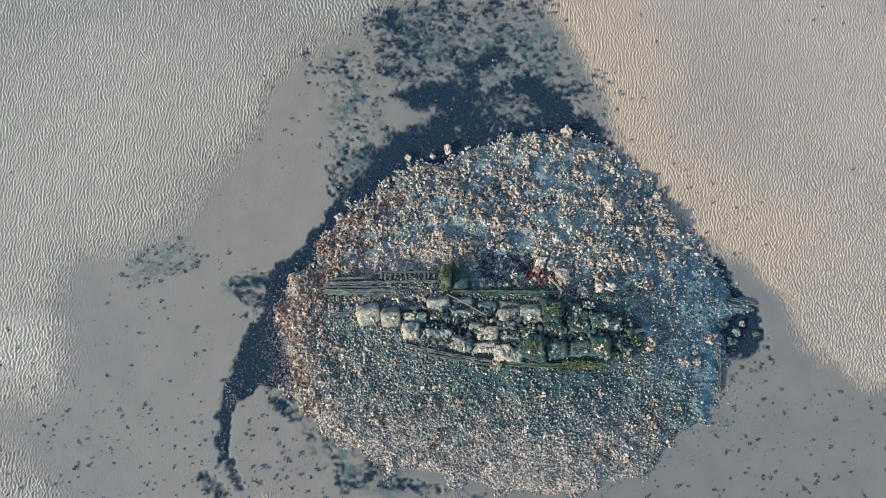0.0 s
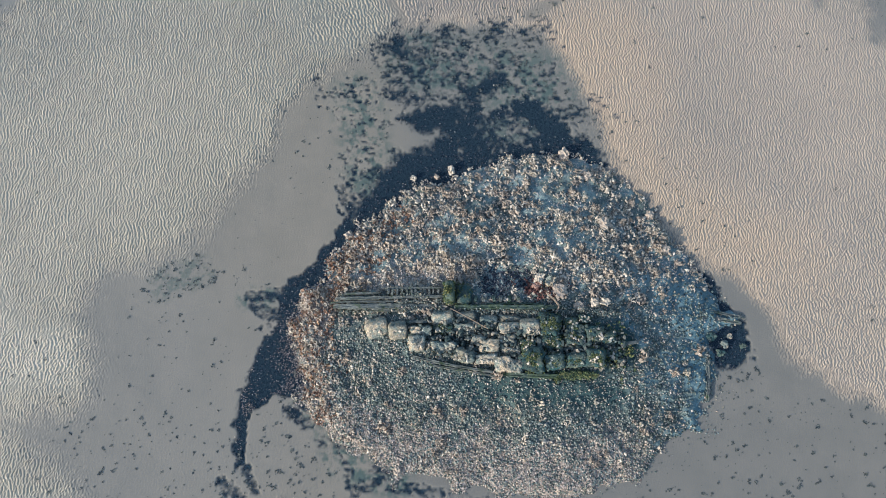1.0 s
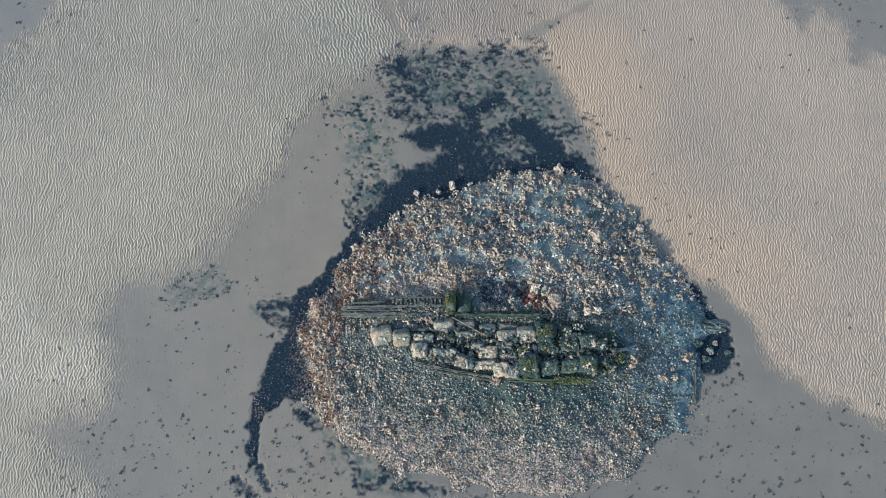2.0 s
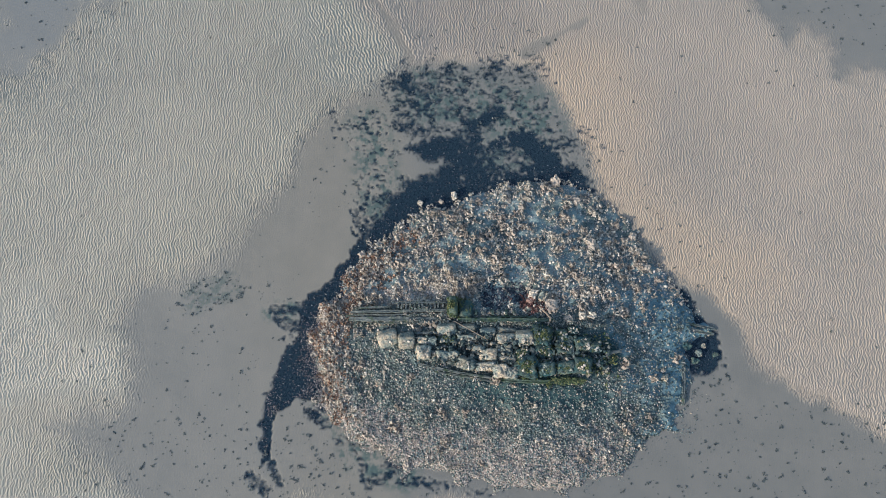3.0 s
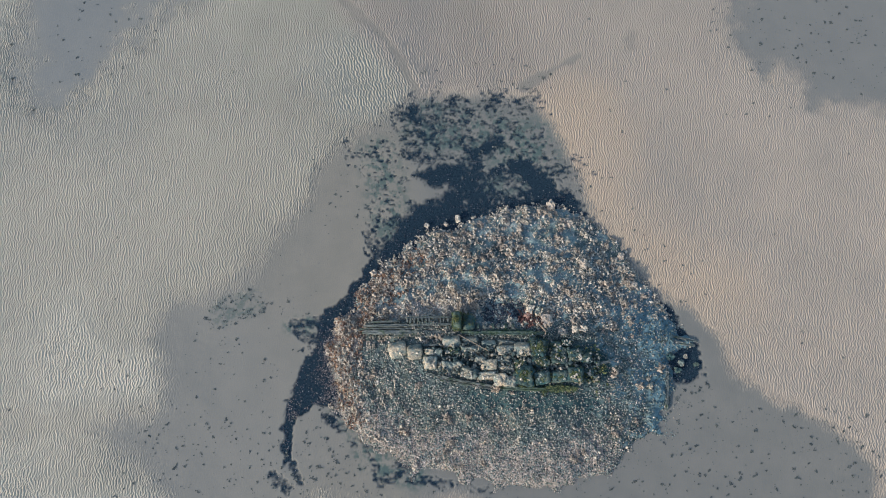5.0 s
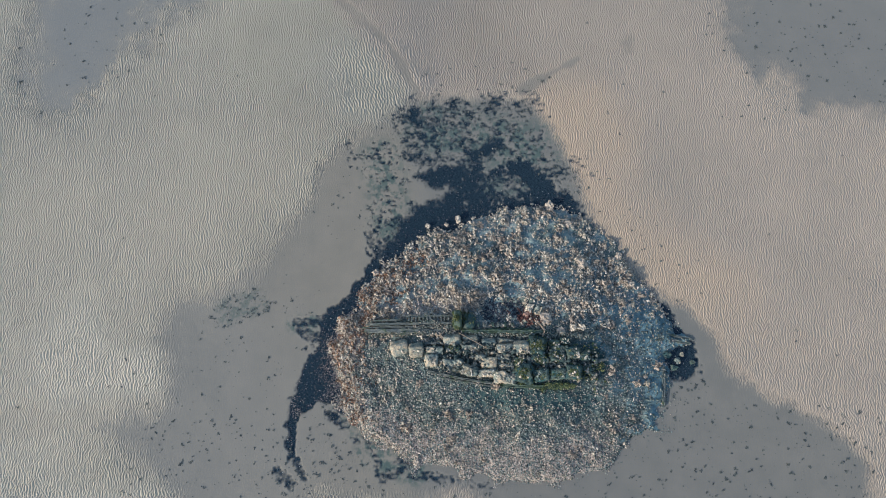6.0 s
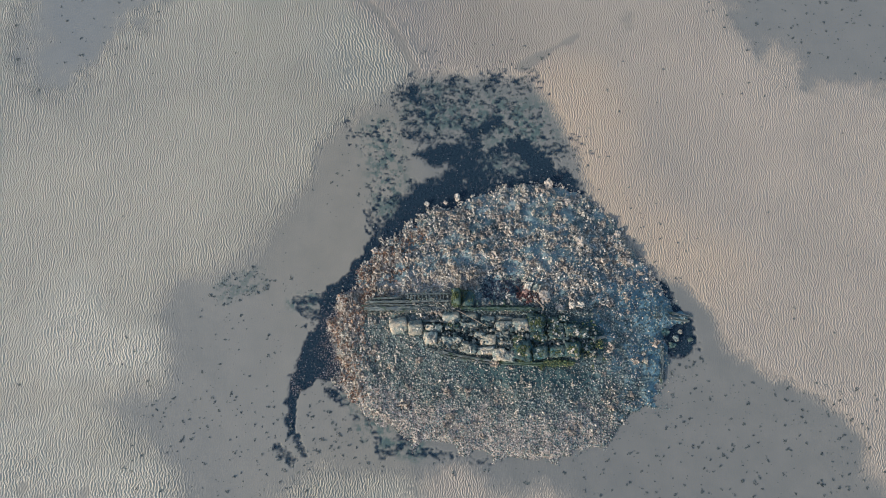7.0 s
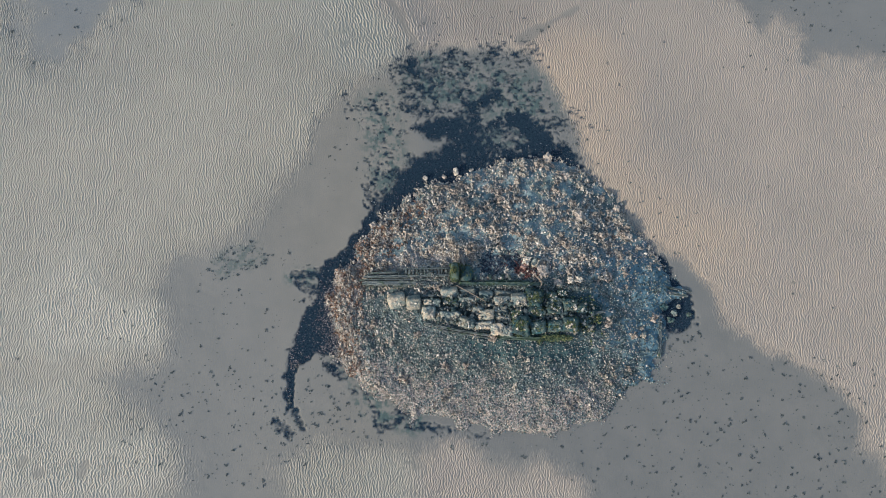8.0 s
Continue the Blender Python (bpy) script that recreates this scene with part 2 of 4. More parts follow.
# dark beds under water: two ends, radius, density
BEDS_LOOSE = [(-1.5, 14.3, 2.6, 14.5, 0.6, 0.42), (-1.3, 13.5, 2.4, 13.2, 0.8, 0.4), (-2.5, 12.7, -2.3, 10.2, 0.7, 0.05), (2.4, 13.4, 4.2, 11.9, 0.5, 0.42),
              (-3.8, 12.8, -3.6, 12.4, 0.25, 0.4), (0.6, 12.0, 0.75, 10.1, 0.5, 0.95), (1.2, 11.35, 2.5, 11.35, 0.5, 0.62), (-1.6, 13.6, -1.3, 12.6, 0.4, 0.55),
              (-2.35, 9.5, -2.5, 8.8, 0.35, 0.6), (0.3, 13.0, 1.3, 12.5, 0.4, 0.6)]
BEDS_SMALL = [(-5.7, 6.2, -4.9, 6.15, 0.17, 0.75), (-5.6, 5.95, -5.3, 5.85, 0.14, 0.7), (-5.2, 5.75, -4.8, 5.6, 0.2, 0.75), (-5.2, 5.3, -5.1, 5.3, 0.12, 0.6),
              (-6.07, 0.98, -5.92, 0.68, 0.13, 0.8), (-5.75, 0.8, -5.6, 0.55, 0.17, 0.75), (-5.45, 1.32, -5.15, 0.78, 0.12, 0.7), (-3.35, 2.05, -2.9, 1.85, 0.2, 0.5),
              (-2.65, 1.4, -2.5, 0.78, 0.15, 0.52), (-2.4, 0.95, -2.0, 0.95, 0.17, 0.58), (-1.9, 1.25, -1.55, 1.1, 0.18, 0.5), (-1.5, 0.9, 1.3, 0.5, 0.14, 0.38),
              (-4.3, 2.9, -3.9, 2.6, 0.18, 0.6), (-4.3, 3.45, -3.9, 3.0, 0.2, 0.6), (8.2, 4.4, 8.5, 4.5, 0.2, 0.6), (0.7, 0.55, 1.6, 0.45, 0.12, 0.5)]
# outlines of the closed dark beds
BED_WEST = [(-2.92, 8.58), (-3.29, 7.99), (-3.73, 7.33), (-4.25, 6.73), (-4.58, 6.5), (-4.86, 6.09), (-4.75, 5.77), (-4.82, 5.41), (-5.07, 5.1), (-5.24, 4.83),
            (-5.41, 4.4), (-5.57, 3.95), (-5.6, 3.57), (-5.75, 3.41), (-5.82, 3.1), (-5.87, 2.76), (-5.84, 2.33), (-5.78, 1.82), (-5.69, 1.4), (-5.6, 1.54),
            (-5.56, 1.97), (-5.57, 2.33), (-5.48, 2.69), (-5.35, 2.91), (-5.09, 3.1), (-4.89, 3.32), (-4.49, 3.34), (-4.0, 3.3), (-3.98, 4.56), (-3.89, 5.64),
            (-3.31, 6.6), (-2.89, 7.74), (-2.44, 8.33)]
BED_HOOK = [(0.35, 12.29), (-0.23, 12.11), (-0.81, 12.07), (-1.3, 11.96), (-1.35, 11.74), (-1.05, 11.47), (-0.64, 11.29), (-0.15, 11.43), (0.05, 11.29),
            (-0.23, 11.11), (-0.44, 10.77), (-0.8, 10.63), (-1.37, 10.63), (-1.52, 10.34), (-2.09, 10.17), (-2.15, 9.61), (-2.3, 9.23), (-2.9, 8.61),
            (-2.27, 8.21), (-1.33, 8.75), (-0.7, 9.44), (0.4, 9.7), (0.55, 10.1), (0.45, 11.2)]
BED_ARCH = [(1.09, 11.71), (1.29, 11.93), (2.01, 12.29), (2.51, 12.52), (2.92, 12.26), (3.41, 12.11), (3.55, 11.65), (3.87, 11.38), (3.73, 11.2), (4.35, 11.11),
            (4.49, 10.75), (4.87, 10.27), (4.45, 9.87), (3.49, 10.13), (1.87, 10.04), (1.07, 10.31), (0.99, 10.7), (1.57, 10.98), (2.38, 10.91), (2.8, 11.11),
            (2.64, 11.42), (1.99, 11.78)]
BED_SPOTS = [[(-1.73, 12.85), (-1.4, 12.7), (-1.03, 12.85), (-0.65, 12.7), (-0.65, 12.38), (-1.14, 12.29)],
             [(0.6, 12.63), (1.02, 13.0), (1.41, 13.51), (1.81, 13.32), (1.64, 12.85), (1.26, 12.55), (0.85, 12.48)],
             [(0.3, 12.0), (0.8, 11.9), (0.98, 11.0), (1.1, 10.2), (0.35, 10.0)],
             [(-1.82, 14.53), (-1.43, 14.61), (-1.32, 14.18), (-0.58, 14.06), (-0.61, 13.91), (-1.33, 13.91), (-1.76, 13.99)]]
BED_EAST = [[(7.2, 6.95), (7.55, 6.85), (7.75, 6.55), (7.85, 6.15), (8.1, 5.72), (7.8, 5.66), (7.4, 6.12), (7.25, 6.45)],
            [(7.4, 5.1), (7.9, 5.35), (8.45, 5.37), (8.6, 5.02), (8.58, 4.56), (8.28, 4.28), (7.72, 4.13), (7.6, 4.48), (7.5, 4.79)]]
# loose dark tufts: two ends, radius, tufts in each square metre
SPECKS = [(-8.3, 6.5, -7.2, 6.9, 0.55, 34), (-10.0, 3.2, -6.0, 5.5, 2.4, 3.2), (-6.5, 8.0, -4.0, 12.0, 1.6, 1.2), (-9.5, 1.0, -6.5, 0.6, 2.0, 7.0), (-5.0, 2.6, -4.2, 1.2, 0.8, 13), (-6.1, 1.1, -5.2, 0.5, 0.4, 22), (-4.2, 1.2, -2.4, 0.6, 0.5, 9), (-2.5, 12.8, -2.4, 10.2, 0.8, 5), (-3.4, 11.5, -2.6, 9.0, 0.8, 3),
          (-1.5, 14.2, 2.6, 14.4, 0.7, 13), (-1.3, 13.4, 2.6, 13.2, 0.8, 11),
          (5.5, 0.8, 13.5, 0.6, 2.6, 7.5), (7.9, 3.6, 8.6, 3.9, 0.4, 20), (6.5, 1.8, 8.0, 2.6, 0.7, 6), (2.5, 13.2, 4.3, 11.4, 0.6, 14), (-0.5, 14.6, 2.8, 14.7, 0.5, 14),
          (-16, 16, -12, 19, 1.8, 3.6), (12, 18, 17, 16.5, 2.0, 5.0), (4.6, 12.4, 8, 7.5, 0.7, 5.0), (6, 14, 16, 8, 5, 0.35), (-3, 0.3, 2.5, -0.1, 0.5, 5), (-0.5, 15.7, 3.2, 15.7, 0.8, 8), (-14, 8, -6, 15, 6, 0.08)]

rng = np.random.default_rng(7)


def smooth(lo, hi, v):
    u = np.clip((v - lo) / (hi - lo), 0, 1)
    return u * u * (3 - 2 * u)


def inside(outline, x, y):
    """Signed distance to an outline, positive inside."""
    p = np.array(outline, float)
    best, within = np.full(x.shape, 1e9), np.zeros(x.shape, bool)
    for (ax, ay), (bx, by) in zip(p, np.roll(p, -1, 0)):
        ex, ey = bx - ax, by - ay
        u = np.clip(((x - ax) * ex + (y - ay) * ey) / (ex * ex + ey * ey), 0, 1)
        best = np.minimum(best, np.hypot(x - ax - u * ex, y - ay - u * ey))
        within ^= ((ay > y) != (by > y)) & (x < ex * (y - ay) / (ey if ey else 1e-9) + ax)
    return np.where(within, best, -best)


def near(capsule, x, y):
    ax, ay, bx, by = capsule[:4]
    ex, ey = bx - ax, by - ay
    u = np.clip(((x - ax) * ex + (y - ay) * ey) / (ex * ex + ey * ey + 1e-9), 0, 1)
    return np.hypot(x - ax - u * ex, y - ay - u * ey)


def waves(nx, ny, dx, dy, length, spread, crest, slant=0.0):
    """Random ripples of a mean length across x, their crests about crest long, of nearly even height; with their slope along x."""
    fine = 3
    kx = np.fft.fftfreq(nx * fine, dx / fine)[None, :]
    ky = np.fft.fftfreq(ny, dy)[:, None]
    weight = np.exp(-(np.log(np.maximum(kx, 1e-3) * length) / spread) ** 2 - ((ky - slant * kx) * crest) ** 2)
    f = np.fft.ifft2(np.fft.fft2(rng.standard_normal((ny, nx * fine))) * weight)
    h = np.real(f) / np.abs(f) ** 0.6 / np.mean(np.abs(f)) ** 0.4
    return np.stack([h[:, ::fine], np.gradient(h, dx / fine, axis=1)[:, ::fine]])


class Lumps:
    """Smooth random lumps of one size over a square of the plan, unit deviation."""

    def __init__(self, size, extent=64.0, octaves=1):
        n = 512
        k = np.hypot(np.fft.fftfreq(n, extent / n)[None, :], np.fft.fftfreq(n, extent / n)[:, None])
        weight = sum(0.75 ** o * np.exp(-(k * size / 2 ** o * 2.0) ** 2) * (size / 2 ** o) for o in range(octaves))
        f = np.real(np.fft.ifft2(np.fft.fft2(rng.standard_normal((n, n))) * weight))
        self.f, self.n, self.step = f / f.std(), n, extent / n

    def at(self, x, y):
        u, v = np.asarray(x) / self.step, np.asarray(y) / self.step
        i, j = np.floor(u).astype(int), np.floor(v).astype(int)
        a, b = u - i, v - j
        a, b, n, f = a * a * (3 - 2 * a), b * b * (3 - 2 * b), self.n, self.f
        return ((f[j % n, i % n] * (1 - a) + f[j % n, (i + 1) % n] * a) * (1 - b)
                + (f[(j + 1) % n, i % n] * (1 - a) + f[(j + 1) % n, (i + 1) % n] * a) * b)


FIBRE = Lumps(0.12, 16, 3)
SHORE, PATCH, HILLS, BROAD = Lumps(0.7, 40, 3), Lumps(0.5, 18, 5), Lumps(0.5, 24, 4), Lumps(5.0, 64, 2)


def bed_density(x, y):
    wx, wy = x + 0.2 * SHORE.at(x * 1.3, y * 1.3), y + 0.2 * SHORE.at(y * 1.3 + 9, x * 1.3)
    d = np.zeros(np.shape(x))
    for bed in BEDS_LOOSE:
        d = np.maximum(d, bed[5] * smooth(1.8, 0.35, near(bed, wx, wy) / bed[4]))
    for bed in BEDS_SMALL:
        d = np.maximum(d, bed[5] * smooth(1.7, 0.45, near(bed, x, y) / bed[4]))
    return d


def bed_mask(x, y):
    """Where the dark bed really covers the bottom: closed beds with ragged edges, and thin patches."""
    d = bed_density(x, y)
    ragged = 0.3 * np.clip(PATCH.at(x, y), -2, 2) + 0.26 * FIBRE.at(x, y)
    fibres = 0.2 * np.clip(PATCH.at(x, y), -2, 2) + 0.36 * FIBRE.at(x * 0.8, y * 1.3)
    loose = smooth(-0.42, 0.46, d + fibres * (1.1 - 0.7 * d) - 0.56) * (d > 0.02)
    wx, wy = x + 0.05 * PATCH.at(x * 1.2, y * 1.2), y + 0.05 * PATCH.at(y * 1.2 + 4, x * 1.2)
    solid = max_of([smooth(-fuzz, fuzz, inside(bed, wx, wy) + 0.045 + rag * ragged) for bed, fuzz, rag in
                    [(BED_WEST, 0.05, 0.05), (BED_HOOK, 0.13, 0.16), (BED_ARCH, 0.16, 0.4)] + [(b, 0.18, 0.3) for b in BED_SPOTS] + [(b, 0.06, 0.08) for b in BED_EAST]])
    return np.maximum(loose, solid)


def max_of(fields):
    return np.maximum.reduce(fields)


def hollow_at(x, y):
    """The wet hollow behind the post."""
    return smooth(1.35, 0.7, near((1.25, 6.45, 2.25, 6.5), x, y + 0.05 * HILLS.at(x * 2, y * 2)) / 0.36)


def algae_shade_at(x, y):
    """Algae and painted shade on the ground round the eastern cement blocks."""
    wx = x + 0.15 * HILLS.at(x * 2, y * 2)
    # the second strip paints shade over dark gravel south of the blocks
    return np.maximum(smooth(1.3, 0.5, near((2.4, 4.5, 4.7, 4.6), wx, y) / 0.8), 0.8 * smooth(1.4, 0.4, near((0.8, 3.5, 4.5, 3.3), wx, y) / 0.52))


def rim(x, y):
    """Signed distance to the uneven rim of the mound, positive on it."""
    return inside(MOUND_EDGE, x, y) + 0.12 * SHORE.at(x, y)


def rim_shells(x, y):
    """The band of pale broken shells along the southern and western rim."""
    d = rim(x, y) + 0.18 * HILLS.at(x, y)
    band = smooth(1.65, 0.85, d - 0.25 * np.exp(-((x - 3.2) / 1.3) ** 2)) * smooth(6.0, 4.6, x) * smooth(3.7, 2.5, y + 0.12 * (x + 3.4))
    west = smooth(1.05, 0.5, d) * smooth(7.0, 6.2, y) * smooth(-2.2, -3.0, x)
    crest = smooth(1.25, 0.5, near((-2.3, 6.45, 0.4, 6.85), x, y) / 0.42 + 0.2 * HILLS.at(x * 1.5, y * 1.5))
    return np.maximum(np.maximum(band, 0.75 * west), 0.45 * crest)


def mound_height(x, y):
    d = inside(MOUND_EDGE, x, y) + 0.12 * SHORE.at(x, y)
    h = -0.12 + 0.2 * smooth(-0.3, 0.5, d) + 0.46 * smooth(0.1, 3.4, d)
    h = h + 0.1 * np.exp(-((x + 0.4 * (y - 4) + 3.3) / 0.7) ** 2) * smooth(0, 0.6, d)
    hollow = hollow_at(x, y)
    return h + (0.018 + 0.017 * smooth(5.0, 6.5, y)) * HILLS.at(x, y) * smooth(-0.1, 0.5, d) - 0.13 * hollow


def triangles(name, verts, faces, smooth_faces=True):
    """A mesh from arrays: vertices, and triangles or quads."""
    me = bpy.data.meshes.new(name)
    n, k = faces.shape
    me.vertices.add(len(verts))
    me.vertices.foreach_set("co", np.asarray(verts, np.float32).ravel())
    me.loops.add(n * k)
    me.loops.foreach_set("vertex_index", faces.astype(np.int32).ravel())
    me.polygons.add(n)
    me.polygons.foreach_set("loop_start", np.arange(0, n * k, k, dtype=np.int32))
    me.polygons.foreach_set("use_smooth", np.full(n, smooth_faces))
    me.update(calc_edges=True)
    return me


def sheet(name, xs, ys, z, keep=None):
    nx, ny = len(xs), len(ys)
    gx, gy = np.meshgrid(xs, ys)
    verts = np.stack([gx, gy, z], -1).reshape(-1, 3)
    i = (np.arange(ny - 1)[:, None] * nx + np.arange(nx - 1)).ravel()
    faces = np.stack([i, i + 1, i + nx + 1, i + nx], -1)
    if keep is not None:
        faces = faces[keep.ravel()[faces].any(1)]
        used = np.unique(faces)
        back = np.zeros(len(verts), int)
        back[used] = np.arange(len(used))
        return triangles(name, verts[used], back[faces]), used
    return triangles(name, verts, faces), None


def value_layer(me, name, values):
    me.attributes.new(name, "FLOAT", "POINT").data.foreach_set("value", np.asarray(values, np.float32).ravel())


# ---- ground: rippled sand flat, one sheet to the horizon ----
DX, DY = 0.023, 0.044
fx, fy = np.arange(-19.0, 18.2, DX), np.arange(-2.4, 20.4, DY)
far = 0.4 * 1.9 ** np.arange(1, 15)
gx, gy = np.meshgrid(fx, fy)
weed = bed_mask(gx, gy)
n_x, n_y = len(fx), len(fy)
small_waves = waves(n_x, n_y, DX, DY, 0.1, 0.55, 0.047, 0.0)
slant_waves = waves(n_x, n_y, DX, DY, 0.098, 0.5, 0.048, -0.04)
large_waves = waves(n_x, n_y, DX, DY, 0.108, 0.5, 0.055)
ripple_mix = BROAD.at(gx * 6, gy * 3)
pool = inside(POOL, gx, gy) + 0.05 * SHORE.at(gx, gy) + 0.05 * PATCH.at(gx, gy) + 0.06 * ripple_mix
fan_waves = waves(n_x, n_y, DX, DY, 0.125, 0.45, 0.11, 0.4)
west = smooth(1.0, -4.0, gx)
fan = smooth(2.2, 0.6, near((-2.6, 15.4, -3.8, 16.6), gx, gy) + 0.3 * SHORE.at(gx, gy))
large = smooth(1.5, 0.4, np.minimum(near((-13.6, 4.7, -11.3, 4.2), gx, gy) / 1.35, near((-14.5, 0.0, -11.0, -0.6), gx, gy) / 1.9) + 0.25 * BROAD.at(gx * 2, gy * 2))
ripples = small_waves * (1 - west) + slant_waves * west
ripples = ripples * (1 - large) + 1.2 * large_waves * large
ripples = ripples * (1 - fan) + 0.95 * fan_waves * fan
runnel = smooth(0.32, 0.12, np.minimum(near((2.69, 15.39, 3.5, 15.95), gx, gy), near((3.5, 15.95, 4.9, 16.75), gx, gy) + 0.06) + 0.04 * SHORE.at(gx, gy))
runnel = np.maximum(runnel, 0.8 * smooth(0.27, 0.07, np.minimum(near((-1.39, 15.28, -2.53, 17.4), gx, gy), near((-2.53, 17.4, -4.62, 19.47), gx, gy)) - 0.05 * SHORE.at(gx, gy)))
runnel = np.maximum(runnel, 0.8 * smooth(0.5, 0.15, near((6.8, 17.5, 7.0, 17.6), gx, gy) + 0.1 * SHORE.at(gx, gy)))
for pit in ((-12.6, -0.75, -12.5, -0.45), (-14.7, -0.4, -14.6, -0.3), (-14.1, -0.75, -14.0, -0.7)):
    runnel = np.maximum(runnel, smooth(0.26, 0.1, near(pit, gx, gy)))
runnel = np.maximum(runnel, 0.4 * smooth(0.6, 0.15, near((-11.9, 2.5, -18.0, 2.75), gx, gy) + 0.2 * SHORE.at(gx, gy)))
strength = (0.82 + 0.18 * smooth(-1.0, 1.0, BROAD.at(gx, gy))) * (1 - 0.36 * smooth(1.0, 5.0, gx)) * (1 - 0.85 * runnel)
side_pools = np.maximum(inside(POOL_EAST, gx, gy), inside(POOL_WEST, gx, gy)) + 0.2 * ripple_mix + 0.2 * SHORE.at(gx, gy)
shore = 0.4 - 0.16 * smooth(2.0, 4.0, gx) + 0.35 * smooth(-4.5, -8.5, gx) + 0.4 * smooth(1.0, -0.8, gy)
broken = 0.2 * np.clip(small_waves[0], -1.5, 1.5)
dry = np.minimum(smooth(shore, -shore, pool + broken), smooth(0.6, -0.6, side_pools + broken))
bottom = -0.014 - 0.03 * smooth(0.3, 2.4, pool) - 0.03 * weed
amount = strength * (0.021 * dry + 0.0005 * (1 - dry))
ripple_height = 0.7 * amount * ripples[0]
# steep narrow faces towards the sun, long gentle backs
steep = ripples[1] / ripples[1][::4, ::4].std()
ripple_slope = amount * ripples[1][::4, ::4].std() * (1.75 * np.clip(steep, 0, 2.0) ** 2 - 0.42 * np.clip(-steep, 0, 2.0) ** 2 - 0.28)
ground_z = (0.019 - 0.01 * runnel) * dry + bottom * (1 - dry) + ripple_height
fade = smooth(0, 0.8, np.minimum.reduce([gx - fx[0], fx[-1] - gx, gy - fy[0], fy[-1] - gy]))
ground_z = ground_z * fade + 0.017 * (1 - fade)
xs = np.concatenate([fx[0] - far[::-1], fx, fx[-1] + far])
ys = np.concatenate([fy[0] - far[::-1], fy, fy[-1] + far])
k = len(far)
whole = np.full((len(ys), len(xs)), 0.017)
whole[k:-k, k:-k] = ground_z
ground_mesh, _ = sheet("ground", xs, ys, whole)
stain = max_of([a * smooth(1.0, 0.3, near(c, gx, gy) / r) for c, r, a in (((-2.8, 12.6, -2.3, 9.8), 1.1, 0.75), ((-1.0, 13.8, 3.0, 12.9), 1.6, 0.75), ((0.6, 11.4, 3.0, 11.6), 0.9, 0.6), ((-3.0, 1.6, -1.4, 0.95), 0.7, 0.8), ((-4.2, 3.4, -3.3, 2.2), 0.5, 0.5), ((-8.2, 6.5, -7.2, 6.9), 0.7, 0.5), ((-5.7, 6.1, -5.2, 6.1), 0.5, 0.8))])
stain = stain * smooth(-0.9, 1.3, 0.8 * PATCH.at(gx * 1.7 + 5, gy * 1.7) + 0.7 * FIBRE.at(gx, gy))
warm = 0.85 * smooth(-3.2, -0.4, pool + 0.5 * BROAD.at(gx * 2, gy * 2)) * smooth(1.5, 4.0, gx) * smooth(4.0, 8.0, gy) * smooth(17.5, 14.5, gy)
# the sand's pale layer paints the glints of the western ripples
for layer, values in (("outer", 1 - fade), ("stain", stain), ("warm", warm), ("pale", np.maximum(0.9 * large * (0.6 + 0.4 * smooth(1.5, 3.5, gy)), 0.42 * smooth(-5.0, -13.0, gx - 0.3 * (gy - 8) + 0.8 * BROAD.at(gx * 2, gy * 2))) * dry * (1 - runnel)), ("cool", np.maximum(0.35 * smooth(-3.5, -9.0, gx + 0.8 * BROAD.at(gx * 2, gy * 2)), smooth(-1.5, 1.5, side_pools) * (0.35 + 0.65 * (gx < 0)))),
                      ("pool", np.maximum.reduce([0.75 * runnel, smooth(0.1 - shore, 0.05 + 0.7 * shore, pool + broken), smooth(-0.8, 0.7, side_pools + 2 * broken)]) * fade), ("weed", weed), ("pink", smooth(-0.5, 0.9, gx + 1.6 + 0.9 * np.maximum(gy - 15.4, 0) + 0.15 * BROAD.at(gx, gy)))):
    value_layer(ground_mesh, layer, np.pad(values, k, mode="edge"))
slope_x, slope_y = np.gradient(whole, xs, axis=1), np.gradient(whole, ys, axis=0)
slope_x[k:-k, k:-k] = (np.gradient(ground_z - ripple_height * fade, fx, axis=1) + ripple_slope * fade)
normals = np.stack([-slope_x, -slope_y, np.ones(whole.shape)], -1).reshape(-1, 3)
ground_mesh.normals_split_custom_set_from_vertices(normals / np.linalg.norm(normals, axis=1)[:, None])
ground_mesh.materials.append(SAND)
ground = tagged(new("ground", ground_mesh), "wet rippled tidal sand flat with smooth shallow hollows", "sand flat", kind="structure")

wx, wy = np.linspace(-19.0, 18.2, 20), np.linspace(-2.4, 20.4, 14)
water_mesh, _ = sheet("water", wx, wy, np.zeros((14, 20)))
water_mesh.materials.append(WATER)
water = tagged(new("water", water_mesh), "clear still shallow tide water lying in the hollows", "water", kind="structure")
water.visible_shadow = False

# ---- mound ----
mx, my = np.arange(-5.0, 9.0, 0.05), np.arange(0.0, 11.5, 0.05)
ax_, ay_ = np.meshgrid(mx, my)
mound_z = mound_height(ax_, ay_)
mound_mesh, used = sheet("mound", mx, my, mound_z, mound_z > -0.12)
silt_east = smooth(4.0, 6.4, ax_ + 0.6 * HILLS.at(ax_, ay_) - 0.5 * np.maximum(4.5 - ay_, 0)) * smooth(8.5, 6.0, ay_)
silt_north = 0.95 * smooth(5.6, 6.6, ay_) * smooth(-1.6, -0.2, HILLS.at(ax_ * 0.7, ay_ * 0.7))
value_layer(mound_mesh, "silt", np.maximum(silt_east, silt_north).ravel()[used])
value_layer(mound_mesh, "east", np.clip(silt_east + 0.3 * smooth(0.2, 1.2, HILLS.at(ax_ * 0.5 + 3, ay_ * 0.5)), 0, 1).ravel()[used])
value_layer(mound_mesh, "pale", rim_shells(ax_, ay_).ravel()[used])
